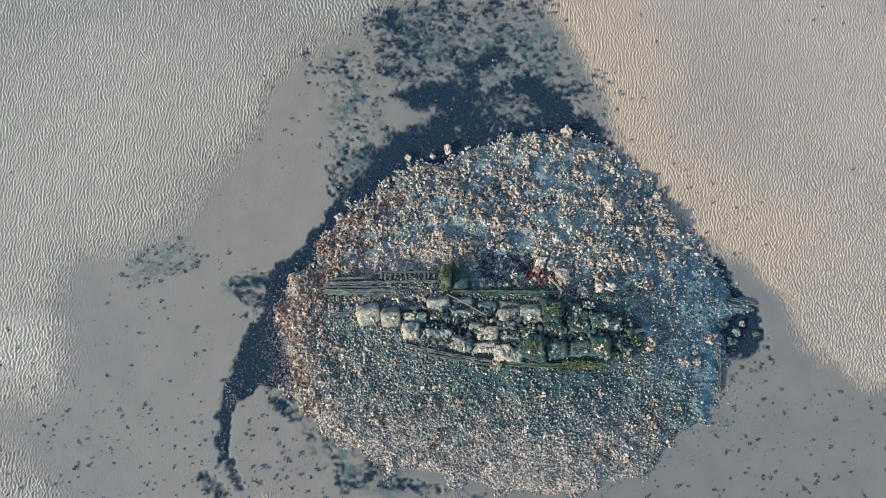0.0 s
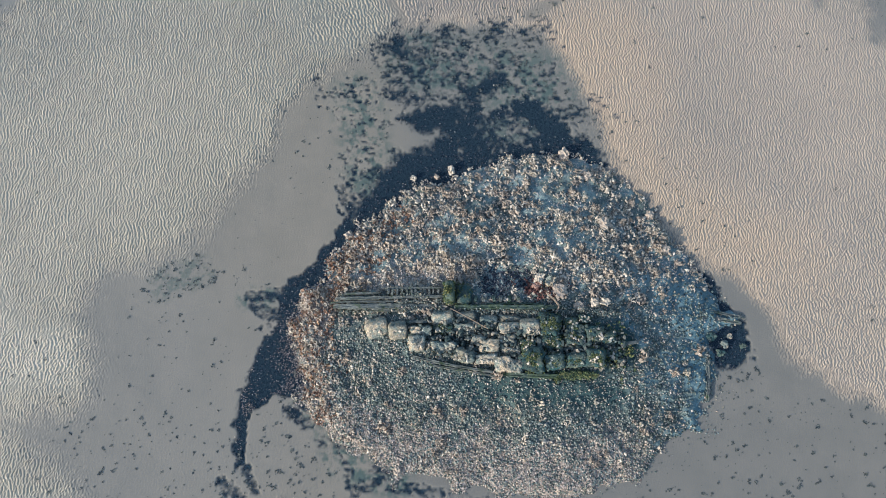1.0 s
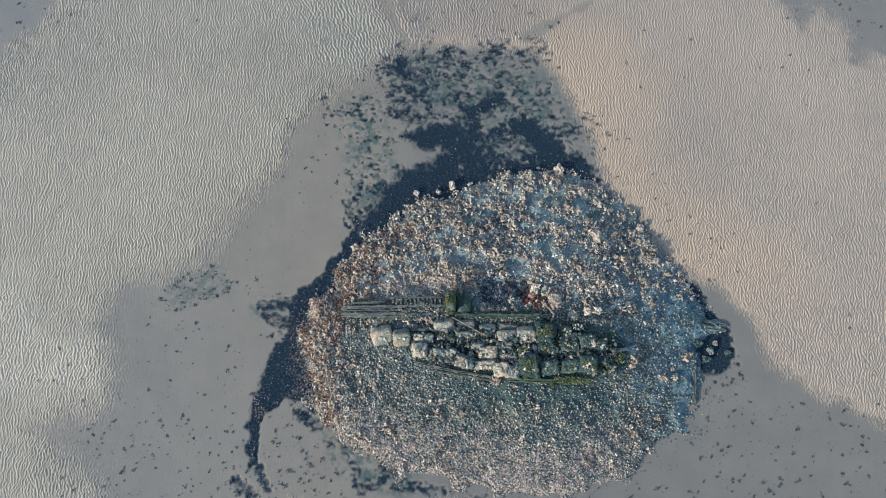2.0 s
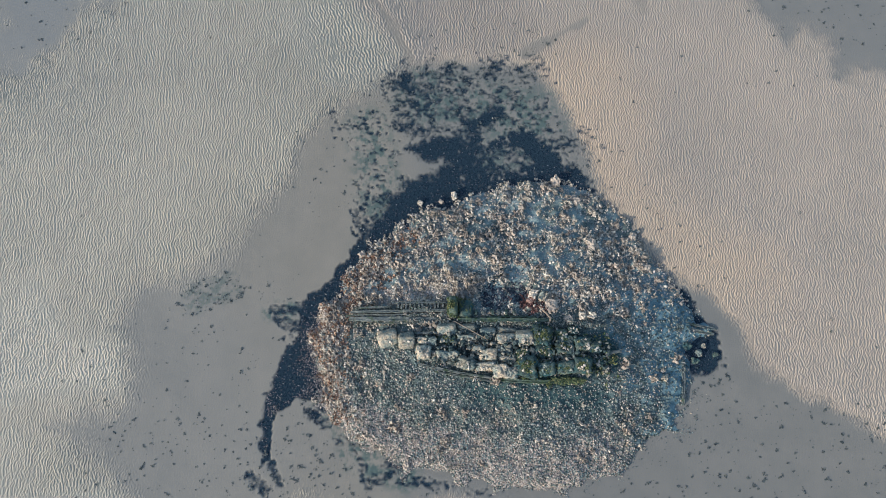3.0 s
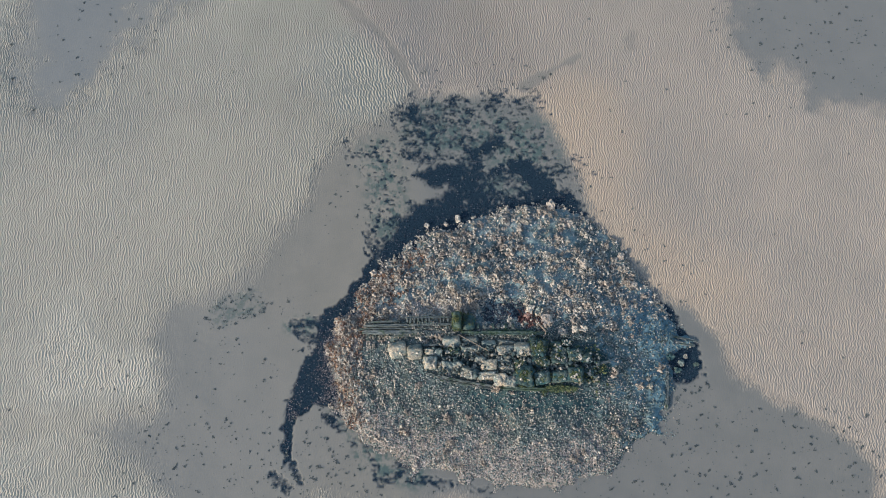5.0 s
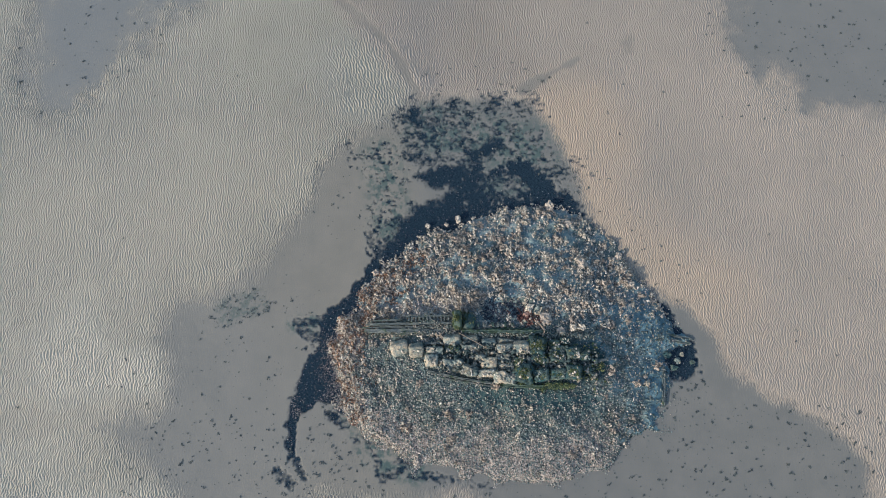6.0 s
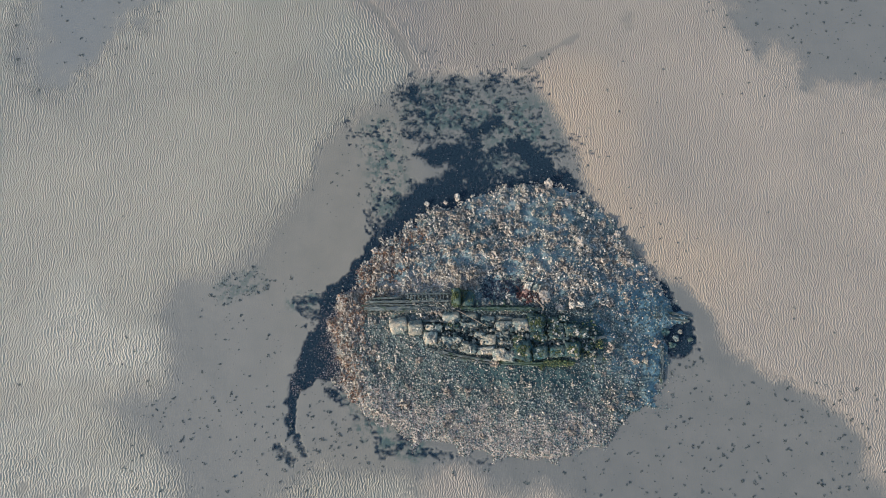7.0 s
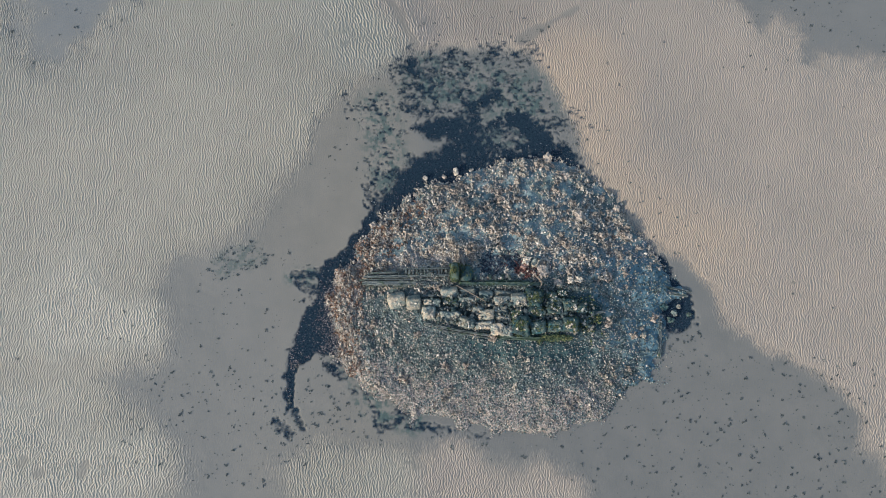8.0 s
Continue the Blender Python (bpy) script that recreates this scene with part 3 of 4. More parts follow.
value_layer(mound_mesh, "algae", algae_shade_at(ax_, ay_).ravel()[used])
mound_mesh.materials.append(MOUND)
mound = tagged(new("mound", mound_mesh), "low mound of shells, stones and blue-grey silt over a wreck", "mound", kind="structure")


def height_at(x, y):
    return float(np.maximum(mound_height(np.array([x], float), np.array([y], float)), -0.05)[0])


# ---- helpers for things ----
def part(name, me, mat, parent=None, label=""):
    if isinstance(me, bmesh.types.BMesh):
        bm, me = me, bpy.data.meshes.new(name)
        bm.to_mesh(me)
        bm.free()
    if not me.materials:
        me.materials.append(mat)
    ob = new(name, me)
    if parent:
        ob.parent = parent
    return tagged(ob, label)


def ball(level):
    bm = bmesh.new()
    bmesh.ops.create_icosphere(bm, subdivisions=level, radius=1)
    v = np.array([p.co[:] for p in bm.verts])
    f = np.array([[q.index for q in p.verts] for p in bm.faces])
    bm.free()
    return v, f


ICO, ICO2, ICO3, ICO4 = ball(1), ball(2), ball(3), ball(4)
HEX = (np.array([(math.cos(a * math.pi / 3), math.sin(a * math.pi / 3), 0.25 * (-1) ** a) for a in range(6)] + [(0.15, 0, 0.8), (-0.1, 0, -0.7)]),
       np.array([(a, (a + 1) % 6, 6) for a in range(6)] + [((a + 1) % 6, a, 7) for a in range(6)]))
CURL = (np.array([(r * math.cos(a), r * math.sin(a), z) for a in (-1.3, -0.65, 0.0, 0.65, 1.3) for r, z in ((1.0, -0.5), (0.95, 0.5), (0.68, 0.45), (0.7, -0.5))]) - (0.55, 0, 0),
        np.array([t for k in range(4) for e in range(3) for t in ((4 * k + e, 4 * k + 4 + e, 4 * k + 5 + e), (4 * k + e, 4 * k + 5 + e, 4 * k + 1 + e))]
                 + [(0, 1, 2), (0, 2, 3), (18, 17, 16), (19, 18, 16)]))
OCTA = (np.array([(1, 0, 0), (-1, 0, 0), (0, 1, 0), (0, -1, 0), (0, 0, 1), (0, 0, -1)], float),
        np.array([(0, 2, 4), (2, 1, 4), (1, 3, 4), (3, 0, 4), (2, 0, 5), (1, 2, 5), (3, 1, 5), (0, 3, 5)]))


def turns(n, tilt=0.6):
    """Random turns: free about z, tilted by about tilt radians."""
    a, b, c = rng.uniform(0, 2 * np.pi, n), rng.normal(0, tilt, n), rng.normal(0, tilt, n)
    o, z = np.ones(n), np.zeros(n)
    rz = np.array([[np.cos(a), -np.sin(a), z], [np.sin(a), np.cos(a), z], [z, z, o]])
    rx = np.array([[o, z, z], [z, np.cos(b), -np.sin(b)], [z, np.sin(b), np.cos(b)]])
    ry = np.array([[np.cos(c), z, np.sin(c)], [z, o, z], [-np.sin(c), z, np.cos(c)]])
    return np.einsum("ijn,jkn,kln->nil", rx, ry, rz)


def scatter(name, spots, sizes, shape, squash, jitter, sink=0.25, tilt=0.5, flat=True):
    """Many small lumps joined into one mesh: spots (n, 3), sizes (n,)."""
    v0, f0 = shape
    n = len(spots)
    v = v0[None] * (1 + rng.normal(0, jitter, (n, len(v0), 1))) * (np.array(squash) * rng.uniform(0.75, 1.3, (n, 1, 3)))
    v = np.einsum("nij,nvj->nvi", turns(n, tilt), v) * sizes[:, None, None] * 0.5
    v += spots[:, None, :]
    v[:, :, 2] += (0.5 - sink) * sizes[:, None] * squash[2]
    f = f0[None] + (np.arange(n) * len(v0))[:, None, None]
    return triangles(name, v.reshape(-1, 3), f.reshape(-1, 3), not flat)


def blades(name, spots, sizes, count, width, lift, stretch=1.0):
    """Tufts of seaweed: each a rosette of narrow bent blades, two triangles pairs long."""
    n = len(spots)
    a = rng.uniform(0, 2 * np.pi, (n, count))
    l = sizes[:, None] * rng.uniform(0.4, 1.0, (n, count))
    up = np.abs(rng.normal(0, lift, (n, count)))
    lie, along, across = rng.uniform(0, np.pi, (n, 1)), rng.normal(0, 0.25 * stretch, (n, count)), rng.normal(0, 0.25, (n, count))
    bx, by = along * np.cos(lie) - across * np.sin(lie), along * np.sin(lie) + across * np.cos(lie)
    base = spots[:, None, :] + np.stack([bx * sizes[:, None], by * sizes[:, None], np.zeros((n, count))], -1)
    out = np.stack([np.cos(a), np.sin(a), np.zeros_like(a)], -1)
    side = np.stack([-np.sin(a), np.cos(a), rng.normal(0, 0.5, a.shape)], -1) * (l * width)[..., None]
    z = np.array([0, 0, 1.0])
    mid = base + out * (l * 0.55)[..., None] + z * (l * up)[..., None]
    tip = base + out * l[..., None] + z * (l * up * rng.uniform(0.2, 1.1, a.shape))[..., None]
    v = np.stack([base - side * 0.5, base + side * 0.5, mid - side, mid + side, tip], 2).reshape(-1, 3)
    f = np.array([[0, 1, 3], [0, 3, 2], [2, 3, 4]])[None] + (np.arange(n * count) * 5)[:, None, None]
    return triangles(name, v, f.reshape(-1, 3), False)


def rough_lump(name, lx, ly, lz, rough, seed, power=2.0, level=ICO3, bulge=0.0, girth=None):
    """A worn lump between an ellipsoid (power 2) and a box (power 6 and more); girth: the power round its long axis."""
    v0, f0 = level
    girth = girth or power
    round_x = (np.abs(v0[:, 1]) ** girth + np.abs(v0[:, 2]) ** girth) ** (1 / girth)
    v = v0 / ((np.abs(v0[:, 0]) ** power + round_x ** power) ** (1 / power))[:, None]
    v[:, 1:] *= (1 - bulge * v[:, :1] ** 2)
    for i, q in enumerate(v):
        big = noise.noise(Vector(q * 1.3) + Vector((seed * 7.1, 0, 0)))
        small = 0.6 - 2.2 * abs(noise.noise(Vector(q * 2.6) + Vector((0, seed * 3.7, 0))))
        grit = noise.noise(Vector(q * 9.0) + Vector((0, 0, seed * 2.3)))
        v[i] = q * (1 + rough * (big + 0.5 * small + 0.7 * grit))
    return triangles(name, v * np.array([lx, ly, lz]) * 0.5, f0, True)


def beam(name, points, wide, high, rough, seed):
    """A worn timber that follows points; its section is a rounded, uneven rectangle."""
    pts = [Vector(p) for p in points]
    ring = [(-0.5, -0.35), (-0.38, -0.5), (0.38, -0.5), (0.5, -0.35), (0.5, 0.32), (0.36, 0.5), (0.05, 0.43), (-0.36, 0.5), (-0.5, 0.3)]
    total = sum((b - a).length for a, b in zip(pts, pts[1:]))
    steps = max(8, int(total / 0.09))
    bm, rows = bmesh.new(), []
    for i in range(steps + 1):
        u = i / steps * (len(pts) - 1)
        s = min(int(u), len(pts) - 2)
        at, way = pts[s].lerp(pts[s + 1], u - s), (pts[s + 1] - pts[s]).normalized()
        side = way.cross(Vector((0, 0, 1))).normalized()
        up = side.cross(way)
        taper = 1 - 0.35 * (abs(2 * i / steps - 1) ** 8)
        row = []
        for j, (a, b) in enumerate(ring):
            w = 1 + rough * noise.noise(Vector((i * 0.8, j * 1.7, seed * 5.3)))
            row.append(bm.verts.new(at + side * a * wide * taper * w + up * b * high * taper * w))
        rows.append(row)
    for a, b in zip(rows, rows[1:]):
        for j in range(len(ring)):
            bm.faces.new((a[j], a[(j + 1) % len(ring)], b[(j + 1) % len(ring)], b[j]))
    bm.faces.new(rows[0][::-1])
    bm.faces.new(rows[-1])
    bmesh.ops.recalc_face_normals(bm, faces=bm.faces)
    return bm


def thing(name, x, y, z, label, category, group=""):
    ob = new(name)
    ob.location = (x, y, z)
    return tagged(ob, label, category, group)


# ---- cargo: hardened cement in the shape of its barrels ----
UPPER_ROW = [(-1.96, 5.13, 0.63, 0.58, 0), (-1.36, 5.02, 0.51, 0.55, 0), (-0.72, 5.02, 0.6, 0.3, 0), (-0.13, 5.37, 0.6, 0.48, 0), (-0.1, 5.07, 0.57, 0.24, 1),
             (0.51, 5.42, 0.57, 0.33, 0), (0.48, 5.13, 0.6, 0.33, 0), (1.16, 5.27, 0.48, 0.39, 0), (1.76, 5.34, 0.6, 0.3, 0), (1.72, 5.09, 0.6, 0.36, 0),
             (2.31, 5.1, 0.57, 0.55, 0), (2.84, 5.16, 0.57, 0.67, 1), (3.45, 5.27, 0.42, 0.27, 0), (3.82, 5.33, 0.36, 0.27, 0), (3.57, 5.03, 0.54, 0.3, 0)]
LOWER_ROW = [(-0.84, 4.65, 0.45, 0.48, 0), (-0.48, 4.59, 0.19, 0.33, 0), (-0.25, 4.57, 0.39, 0.36, 0), (0.1, 4.59, 0.33, 0.33, 0), (0.87, 4.77, 0.42, 0.3, 0)]
LOWER_ROW += [(1.16, 4.59, 0.54, 0.39, 0), (0.46, 4.32, 0.54, 0.42, 0), (1.09, 4.26, 0.63, 0.33, 0), (1.65, 4.77, 0.45, 0.3, 0), (1.75, 4.44, 0.6, 0.33, 0), (1.54, 4.08, 0.45, 0.42, 0)]
EAST_ROW = [(1.9, 4.02, 0.39, 0.42, 0), (2.23, 4.59, 0.45, 0.33, 1), (2.36, 4.17, 0.6, 0.61, 1), (2.95, 4.17, 0.57, 0.52, 0), (2.89, 4.69, 0.54, 0.39, 1), (3.5, 4.77, 0.54, 0.42, 0),
            (3.55, 4.22, 0.6, 0.48, 0), (4.08, 4.89, 0.45, 0.42, 0), (4.08, 4.26, 0.54, 0.58, 1), (4.46, 4.81, 0.39, 0.39, 0), (4.58, 4.37, 0.27, 0.33, 0)]


def moss_on(parent, lx, ly, lz, seed, share=1.0):
    """Algae fringes over the top and one flank of a lump, in the lump's own axes."""
    n = int(330 * lx * ly / 0.2 * share)
    x, y = np.clip(rng.normal(-0.06, 0.24, n), -0.55, 0.55), np.clip(rng.normal(0.02, 0.25, n), -0.55, 0.55)
    keep = rng.uniform(0, 1, n) < smooth(-0.7, 0.5, HILLS.at(x * 2.2 + seed, y * 2.2))
    x, y, n = x[keep], y[keep], int(keep.sum())
    z = 0.5 * lz * np.sqrt(np.clip(1 - (1.8 * y) ** 2, 0.05, 1)) * np.clip(1 - (1.9 * x) ** 6 * 0.5, 0.3, 1)
    spots = np.stack([x * lx, y * ly, z - 0.01], -1)
    part("algae", blades("algae", spots, rng.uniform(0.025, 0.055, n), 8, 0.25, 0.7), ALGAE, parent, "ragged green algae growth")["kind"] = "stuff"


def cement_block(x, y, lx, ly, mossy, seed):
    """A barrel-shaped casting, lying rolled a little towards the south, so that one long face looks up and south."""
    sound = seed in (1, 2, 4, 6, 8, 9, 11, 25)
    rough = 0.1 if sound else (0.14, 0.26, 0.4, 0.18, 0.33)[seed % 5]
    roll = 39 + rng.normal(0, 3) if sound else rng.normal(12, 10)
    side = ly / (math.cos(radians(roll)) + abs(math.sin(radians(roll))) * 0.75)
    lz = 0.9 * side if sound else 0.1 + 0.8 * min(lx, ly)
    label = "grey cement block cast by its lost barrel, overgrown with green algae" if mossy else "pale grey weathered cement block cast by its lost barrel"
    ob = thing("cement_block", x, y, height_at(x, y) + 0.16 * lz - 0.02, label, "cement block", "cement blocks of the cargo")
    ob.rotation_euler = (radians(roll), radians(rng.normal(0, 5)), radians(rng.normal(0, 6)))
    # eastern blocks: the shade they lie in is part of their colour
    mat = ALGAE_SHADE_CEMENT if mossy or x > 2.6 else CEMENT
    ly = side
    part("block", rough_lump("block", lx * 0.97, ly, lz, rough, seed, 11.0 - 14 * rough, ICO4, 0.04, 6.5 - 6 * rough), mat, ob)
    n = int((60 if x < 2.2 else 110) * lx * ly / 0.2)
    u, v = rng.uniform(-0.42, 0.42, n), rng.uniform(-0.42, 0.42, n)
    keep = rng.uniform(0, 1, n) < smooth(-0.3, 1.0, HILLS.at(u * 2.5 + seed * 3, v * 2.5))
    u, v = u[keep], v[keep]
    top = 0.5 * lz * (1 - 0.1 * (2 * u) ** 2) * np.clip(1 - np.abs(2.06 * v) ** 2.6, 0.1, 1) ** (1 / 2.6)
    crust = scatter("shell_crust", np.stack([u * lx, v * ly, top - 0.015], -1), 0.03 + 0.09 * rng.uniform(0, 1, len(u)) ** 2, ICO, (1.0, 0.75, 0.6), 0.22, 0.1, 0.8)
    part("shell_crust", crust, OYSTER if seed % 3 else GRAVEL, ob, "crust of small shells")["kind"] = "stuff"
    if mossy or x > 2.6:
        moss_on(ob, lx, ly, lz, seed, 1.9 if mossy else 0.45)


for i, (x, y, lx, ly, mossy) in enumerate(UPPER_ROW + LOWER_ROW + EAST_ROW):
    cement_block(x, y, lx, ly, mossy, i + 1)


# ---- timbers of the wreck ----
def timber(name, points, wide, high, mat, label, seed, category="timber", rough=0.55, sink=0.05):
    base = points[0]
    ob = thing(name, *base, label, category)
    local = [(p[0] - base[0], p[1] - base[1], p[2] - base[2] - sink) for p in points]
    part("beam", beam("beam", local, wide, high, rough, seed), mat, ob)
    return ob


timber("hull_timber", [(-3.15, 5.96, 0.47), (-1.6, 5.96, 0.6), (-0.13, 5.97, 0.68)], 0.09, 0.14, GREY_WOOD, "long grey weathered hull timber half buried in shells", 1)
timber("hull_timber", [(-3.2, 5.75, 0.45), (-1.7, 5.72, 0.58), (-0.2, 5.7, 0.64)], 0.15, 0.14, GREY_WOOD, "broad grey weathered hull timber with a split face", 2)
timber("hull_timber", [(-2.2, 5.62, 0.5), (-0.9, 5.6, 0.58)], 0.07, 0.1, GREY_WOOD, "thin grey timber beside the broad one", 3)
timber("hull_timber", [(0.2, 5.68, 0.66), (1.6, 5.67, 0.68), (3.25, 5.65, 0.68)], 0.13, 0.14, GREEN_WOOD, "long hull timber coated with green algae", 4)
timber("hull_timber", [(3.2, 5.58, 0.58), (4.2, 5.5, 0.54), (5.1, 5.38, 0.46)], 0.1, 0.1, GREY_WOOD, "grey hull timber sinking into silt", 5)
timber("hull_plank", [(-1.0, 4.3, 0.6), (0.24, 4.02, 0.62), (1.41, 3.84, 0.62)], 0.07, 0.12, GREY_WOOD, "thin grey plank edge along the cement blocks", 6, "plank")
timber("hull_plank", [(1.45, 3.8, 0.6), (2.81, 3.74, 0.62), (4.15, 3.78, 0.58)], 0.11, 0.12, GREEN_WOOD, "plank edge covered with green algae", 7, "plank")
timber("side_timber", [(6.6, 5.75, 0.2), (7.6, 5.68, 0.1), (8.5, 5.5, 0.03)], 0.07, 0.1, GREY_WOOD, "pale worn timber end reaching over the mussel bed", 8)
timber("side_timber", [(6.9, 5.5, 0.17), (7.7, 5.46, 0.09), (8.4, 5.36, 0.03)], 0.12, 0.1, GREY_WOOD, "broad worn timber end at the rim of the mound", 9)
timber("side_timber", [(7.36, 4.5, 0.1), (7.3, 3.8, 0.09), (7.24, 3.15, 0.07)], 0.1, 0.12, GREY_WOOD, "shell-crusted timber along the silt edge", 10, sink=0.085)

timber("hull_plank", [(-3.3, 5.86, 0.42), (-2.3, 5.86, 0.55), (-0.4, 5.84, 0.64)], 0.05, 0.1, GREY_WOOD, "narrow split plank wedged between two hull timbers", 14, "plank", 0.35)
timber("hull_plank", [(-2.9, 6.1, 0.5), (-1.9, 6.11, 0.57)], 0.06, 0.08, GREY_WOOD, "short sunken plank end among shells", 15, "plank", 0.35)
timber("hull_plank", [(-0.6, 4.08, 0.57), (0.3, 3.93, 0.58), (1.3, 3.76, 0.58)], 0.05, 0.09, GREY_WOOD, "second thin plank edge below the cement blocks", 16, "plank", 0.35)
timber("hull_plank", [(1.0, 5.78, 0.62), (2.0, 5.78, 0.64), (2.7, 5.76, 0.64)], 0.05, 0.09, GREEN_WOOD, "dark wet strip of planking beside the long timber", 17, "plank", 0.35)
for i, (px0, py0, px1, py1) in enumerate(((-1.1, 5.24, -0.4, 5.26), (-1.08, 4.86, -0.45, 4.88), (0.3, 4.94, 0.75, 4.9), (3.3, 4.5, 4.2, 4.55), (4.75, 4.6, 5.3, 4.7))):
    timber("broken_board", [(px0, py0, height_at(px0, py0) + 0.1), (px1, py1, height_at(px1, py1) + 0.1)], 0.09, 0.08, GREY_WOOD, "broken grey board jammed between cement blocks", 18 + i, "board", 0.6, 0.0)

notched = thing("notched_plank", -1.75, 6.1, height_at(-1.0, 6.1) + 0.02, "plank edge with a row of worn notched teeth", "plank")
part("plank", beam("plank", [(0, 0.12, 0.06), (1.6, 0.12, 0.08)], 0.06, 0.1, 0.1, 11), GREY_WOOD, notched)
for i in range(12):
    tx, reach = 0.12 + 0.126 * i + rng.normal(0, 0.012), -0.06 + rng.normal(0, 0.03)
    tooth = beam("tooth", [(tx, 0.1, 0.1), (tx + rng.normal(0, 0.012), reach, 0.06 + rng.normal(0, 0.015))], 0.045 + 0.02 * rng.uniform(), 0.08, 0.5, 20 + i)
    part("tooth", tooth, GREY_WOOD, notched)

for i, x in enumerate((0.82, 1.03, 1.3, 1.53, 1.75, 1.98)):
    rib = thing("rib_stub", x, 5.92, height_at(x, 5.95) - 0.03, "broken stub of a dark wet rib", "rib stub", "row of rib stubs")
    part("stub", beam("stub", [(0, 0.1, 0.02), (0.02 * (i % 3 - 1), 0, 0.1 + 0.03 * (i % 2)), (0.03 * (i % 3 - 1), -0.1, 0.12)], 0.08, 0.09, 0.5, 40 + i), GREY_WOOD if i % 2 else GREEN_WOOD, rib)

post = thing("post_stub", 0.08, 6.06, height_at(0.08, 6.06) + 0.1, "short thick post stub coated with bright green algae", "post")
part("post", rough_lump("post", 0.3, 0.58, 0.8, 0.12, 61, 6.0), GREEN_WOOD, post)
moss_on(post, 0.3, 0.58, 0.8, 61, 5.0)
mossy_end = thing("algae_fringe", 3.6, 3.76, 0.6, "leaf-shaped green algae fringe on the plank end", "algae")
fringe = np.stack([rng.uniform(-0.5, 0.5, 160), rng.normal(0, 0.035, 160), rng.uniform(-0.02, 0.03, 160)], -1)
part("fringe", blades("fringe", fringe, rng.uniform(0.05, 0.1, 160), 6, 0.16, 0.15, 2.0), ALGAE, mossy_end)["kind"] = "stuff"
stub_block = thing("post_stub", 0.47, 6.05, height_at(0.47, 6.05) + 0.04, "low dark green algae-covered stub beside the post", "post")
# the post's shadow on this stub is put into its dark colour
part("stub", rough_lump("stub", 0.46, 0.56, 0.46, 0.2, 62, 4.0), ALGAE_SHADE_CEMENT, stub_block)
moss_on(stub_block, 0.46, 0.56, 0.46, 62, 0.7)
for x, y, mat, label in ((1.44, 3.78, BROWN_WOOD, "small brown stake standing by the plank"), (3.03, 3.7, GREEN_WOOD, "small stake wrapped in green algae")):
    stake = thing("stake", x, y, height_at(x, y) - 0.05, label, "stake")
    part("shaft", beam("shaft", [(0, 0.12, 0.1), (0, -0.16, 0.14)], 0.06, 0.09, 0.2, 71), mat, stake)
    if mat == GREEN_WOOD:
        moss_on(stake, 0.14, 0.3, 0.3, 71, 3.0)
timber("driftwood_stick", [(2.76, 6.07, 0.78), (2.98, 5.84, 0.82), (3.12, 5.67, 0.8), (3.02, 5.45, 0.76)], 0.045, 0.045, BROWN_WOOD, "bent pale driftwood stick lying over the timber", 12, "stick", 0.2, 0.0)
timber("thin_rod", [(0.1, 5.58, 0.86), (0.6, 5.3, 0.9), (1.13, 5.0, 0.86)], 0.022, 0.022, BROWN_WOOD, "thin straight pale rod leaning across cement blocks", 13, "rod", 0.05, 0.0)


# ---- loose larger stones ----
def crag(name, lx, ly, lz, seed):
    """An angular stone with a crust of shells."""
    me = rough_lump(name, lx, ly, lz, 0.6, seed, 3.0, ICO3)
    me.polygons.foreach_set("use_smooth", np.full(len(me.polygons), False))
    return me


def boulder(x, y, lx, ly, lz, mat, label, seed, group=""):
    ob = thing("boulder", x, y, max(height_at(x, y), -0.03) + 0.2 * lz, label, "stone", group)
    ob.rotation_euler[2] = seed * 1.3
    part("stone_body", crag("stone_body", lx, ly, lz, seed), mat, ob)


boulder(0.13, 10.06, 0.24, 0.17, 0.17, PALE_STONE, "pale white stone standing in dark water", 81)
boulder(-0.99, 9.8, 0.17, 0.13, 0.12, PALE_STONE, "small pale stone at the water", 82)
boulder(2.62, 6.52, 0.3, 0.24, 0.26, PALE_STONE, "pale crusted stone over red weed", 83)
boulder(2.92, 6.42, 0.24, 0.28, 0.34, CEMENT, "grey square stone casting a dark shadow", 84)
boulder(2.55, 6.3, 0.24, 0.2, 0.16, RUSTY, "rust-red crusted stone beside a pale one", 85)
boulder(3.2, 6.15, 0.42, 0.34, 0.2, STONE, "yellowish shell-crusted stone beside driftwood", 86)
boulder(4.15, 5.82, 0.2, 0.24, 0.26, PALE_STONE, "small pale stone lying on silt", 87)
boulder(4.42, 5.82, 0.18, 0.24, 0.26, PALE_STONE, "small pale stone lying on silt", 88)
boulder(3.69, 5.7, 0.22, 0.22, 0.16, STONE, "small pale stone lying on silt", 89)
for i, (x, y, s) in enumerate(((7.51, 4.97, 0.24), (7.87, 4.75, 0.2), (8.37, 4.69, 0.14), (8.03, 4.97, 0.13), (7.71, 4.49, 0.2), (6.68, 3.93, 0.2))):
    boulder(x, y, s, s * 0.85, s * 0.7, (ALGAE_SHADE_CEMENT, CEMENT)[i % 2], "shell-crusted stone on the dark mussel bed", 90 + i, "stones on the mussel bed")


for i, (x, y, s) in enumerate(((3.56, 10.55, 0.34), (4.56, 8.21, 0.34), (4.19, 9.84, 0.24), (-0.3, 9.84, 0.14), (-2.88, 8.01, 0.2), (-1.35, 1.25, 0.2), (6.31, 7.51, 0.3), (6.0, 8.59, 0.26))):
    boulder(x, y, s, s * 0.8, s * 0.75, STONE, "tan shell-crusted stone standing out of the mound", 110 + i, "larger stones on the mound")


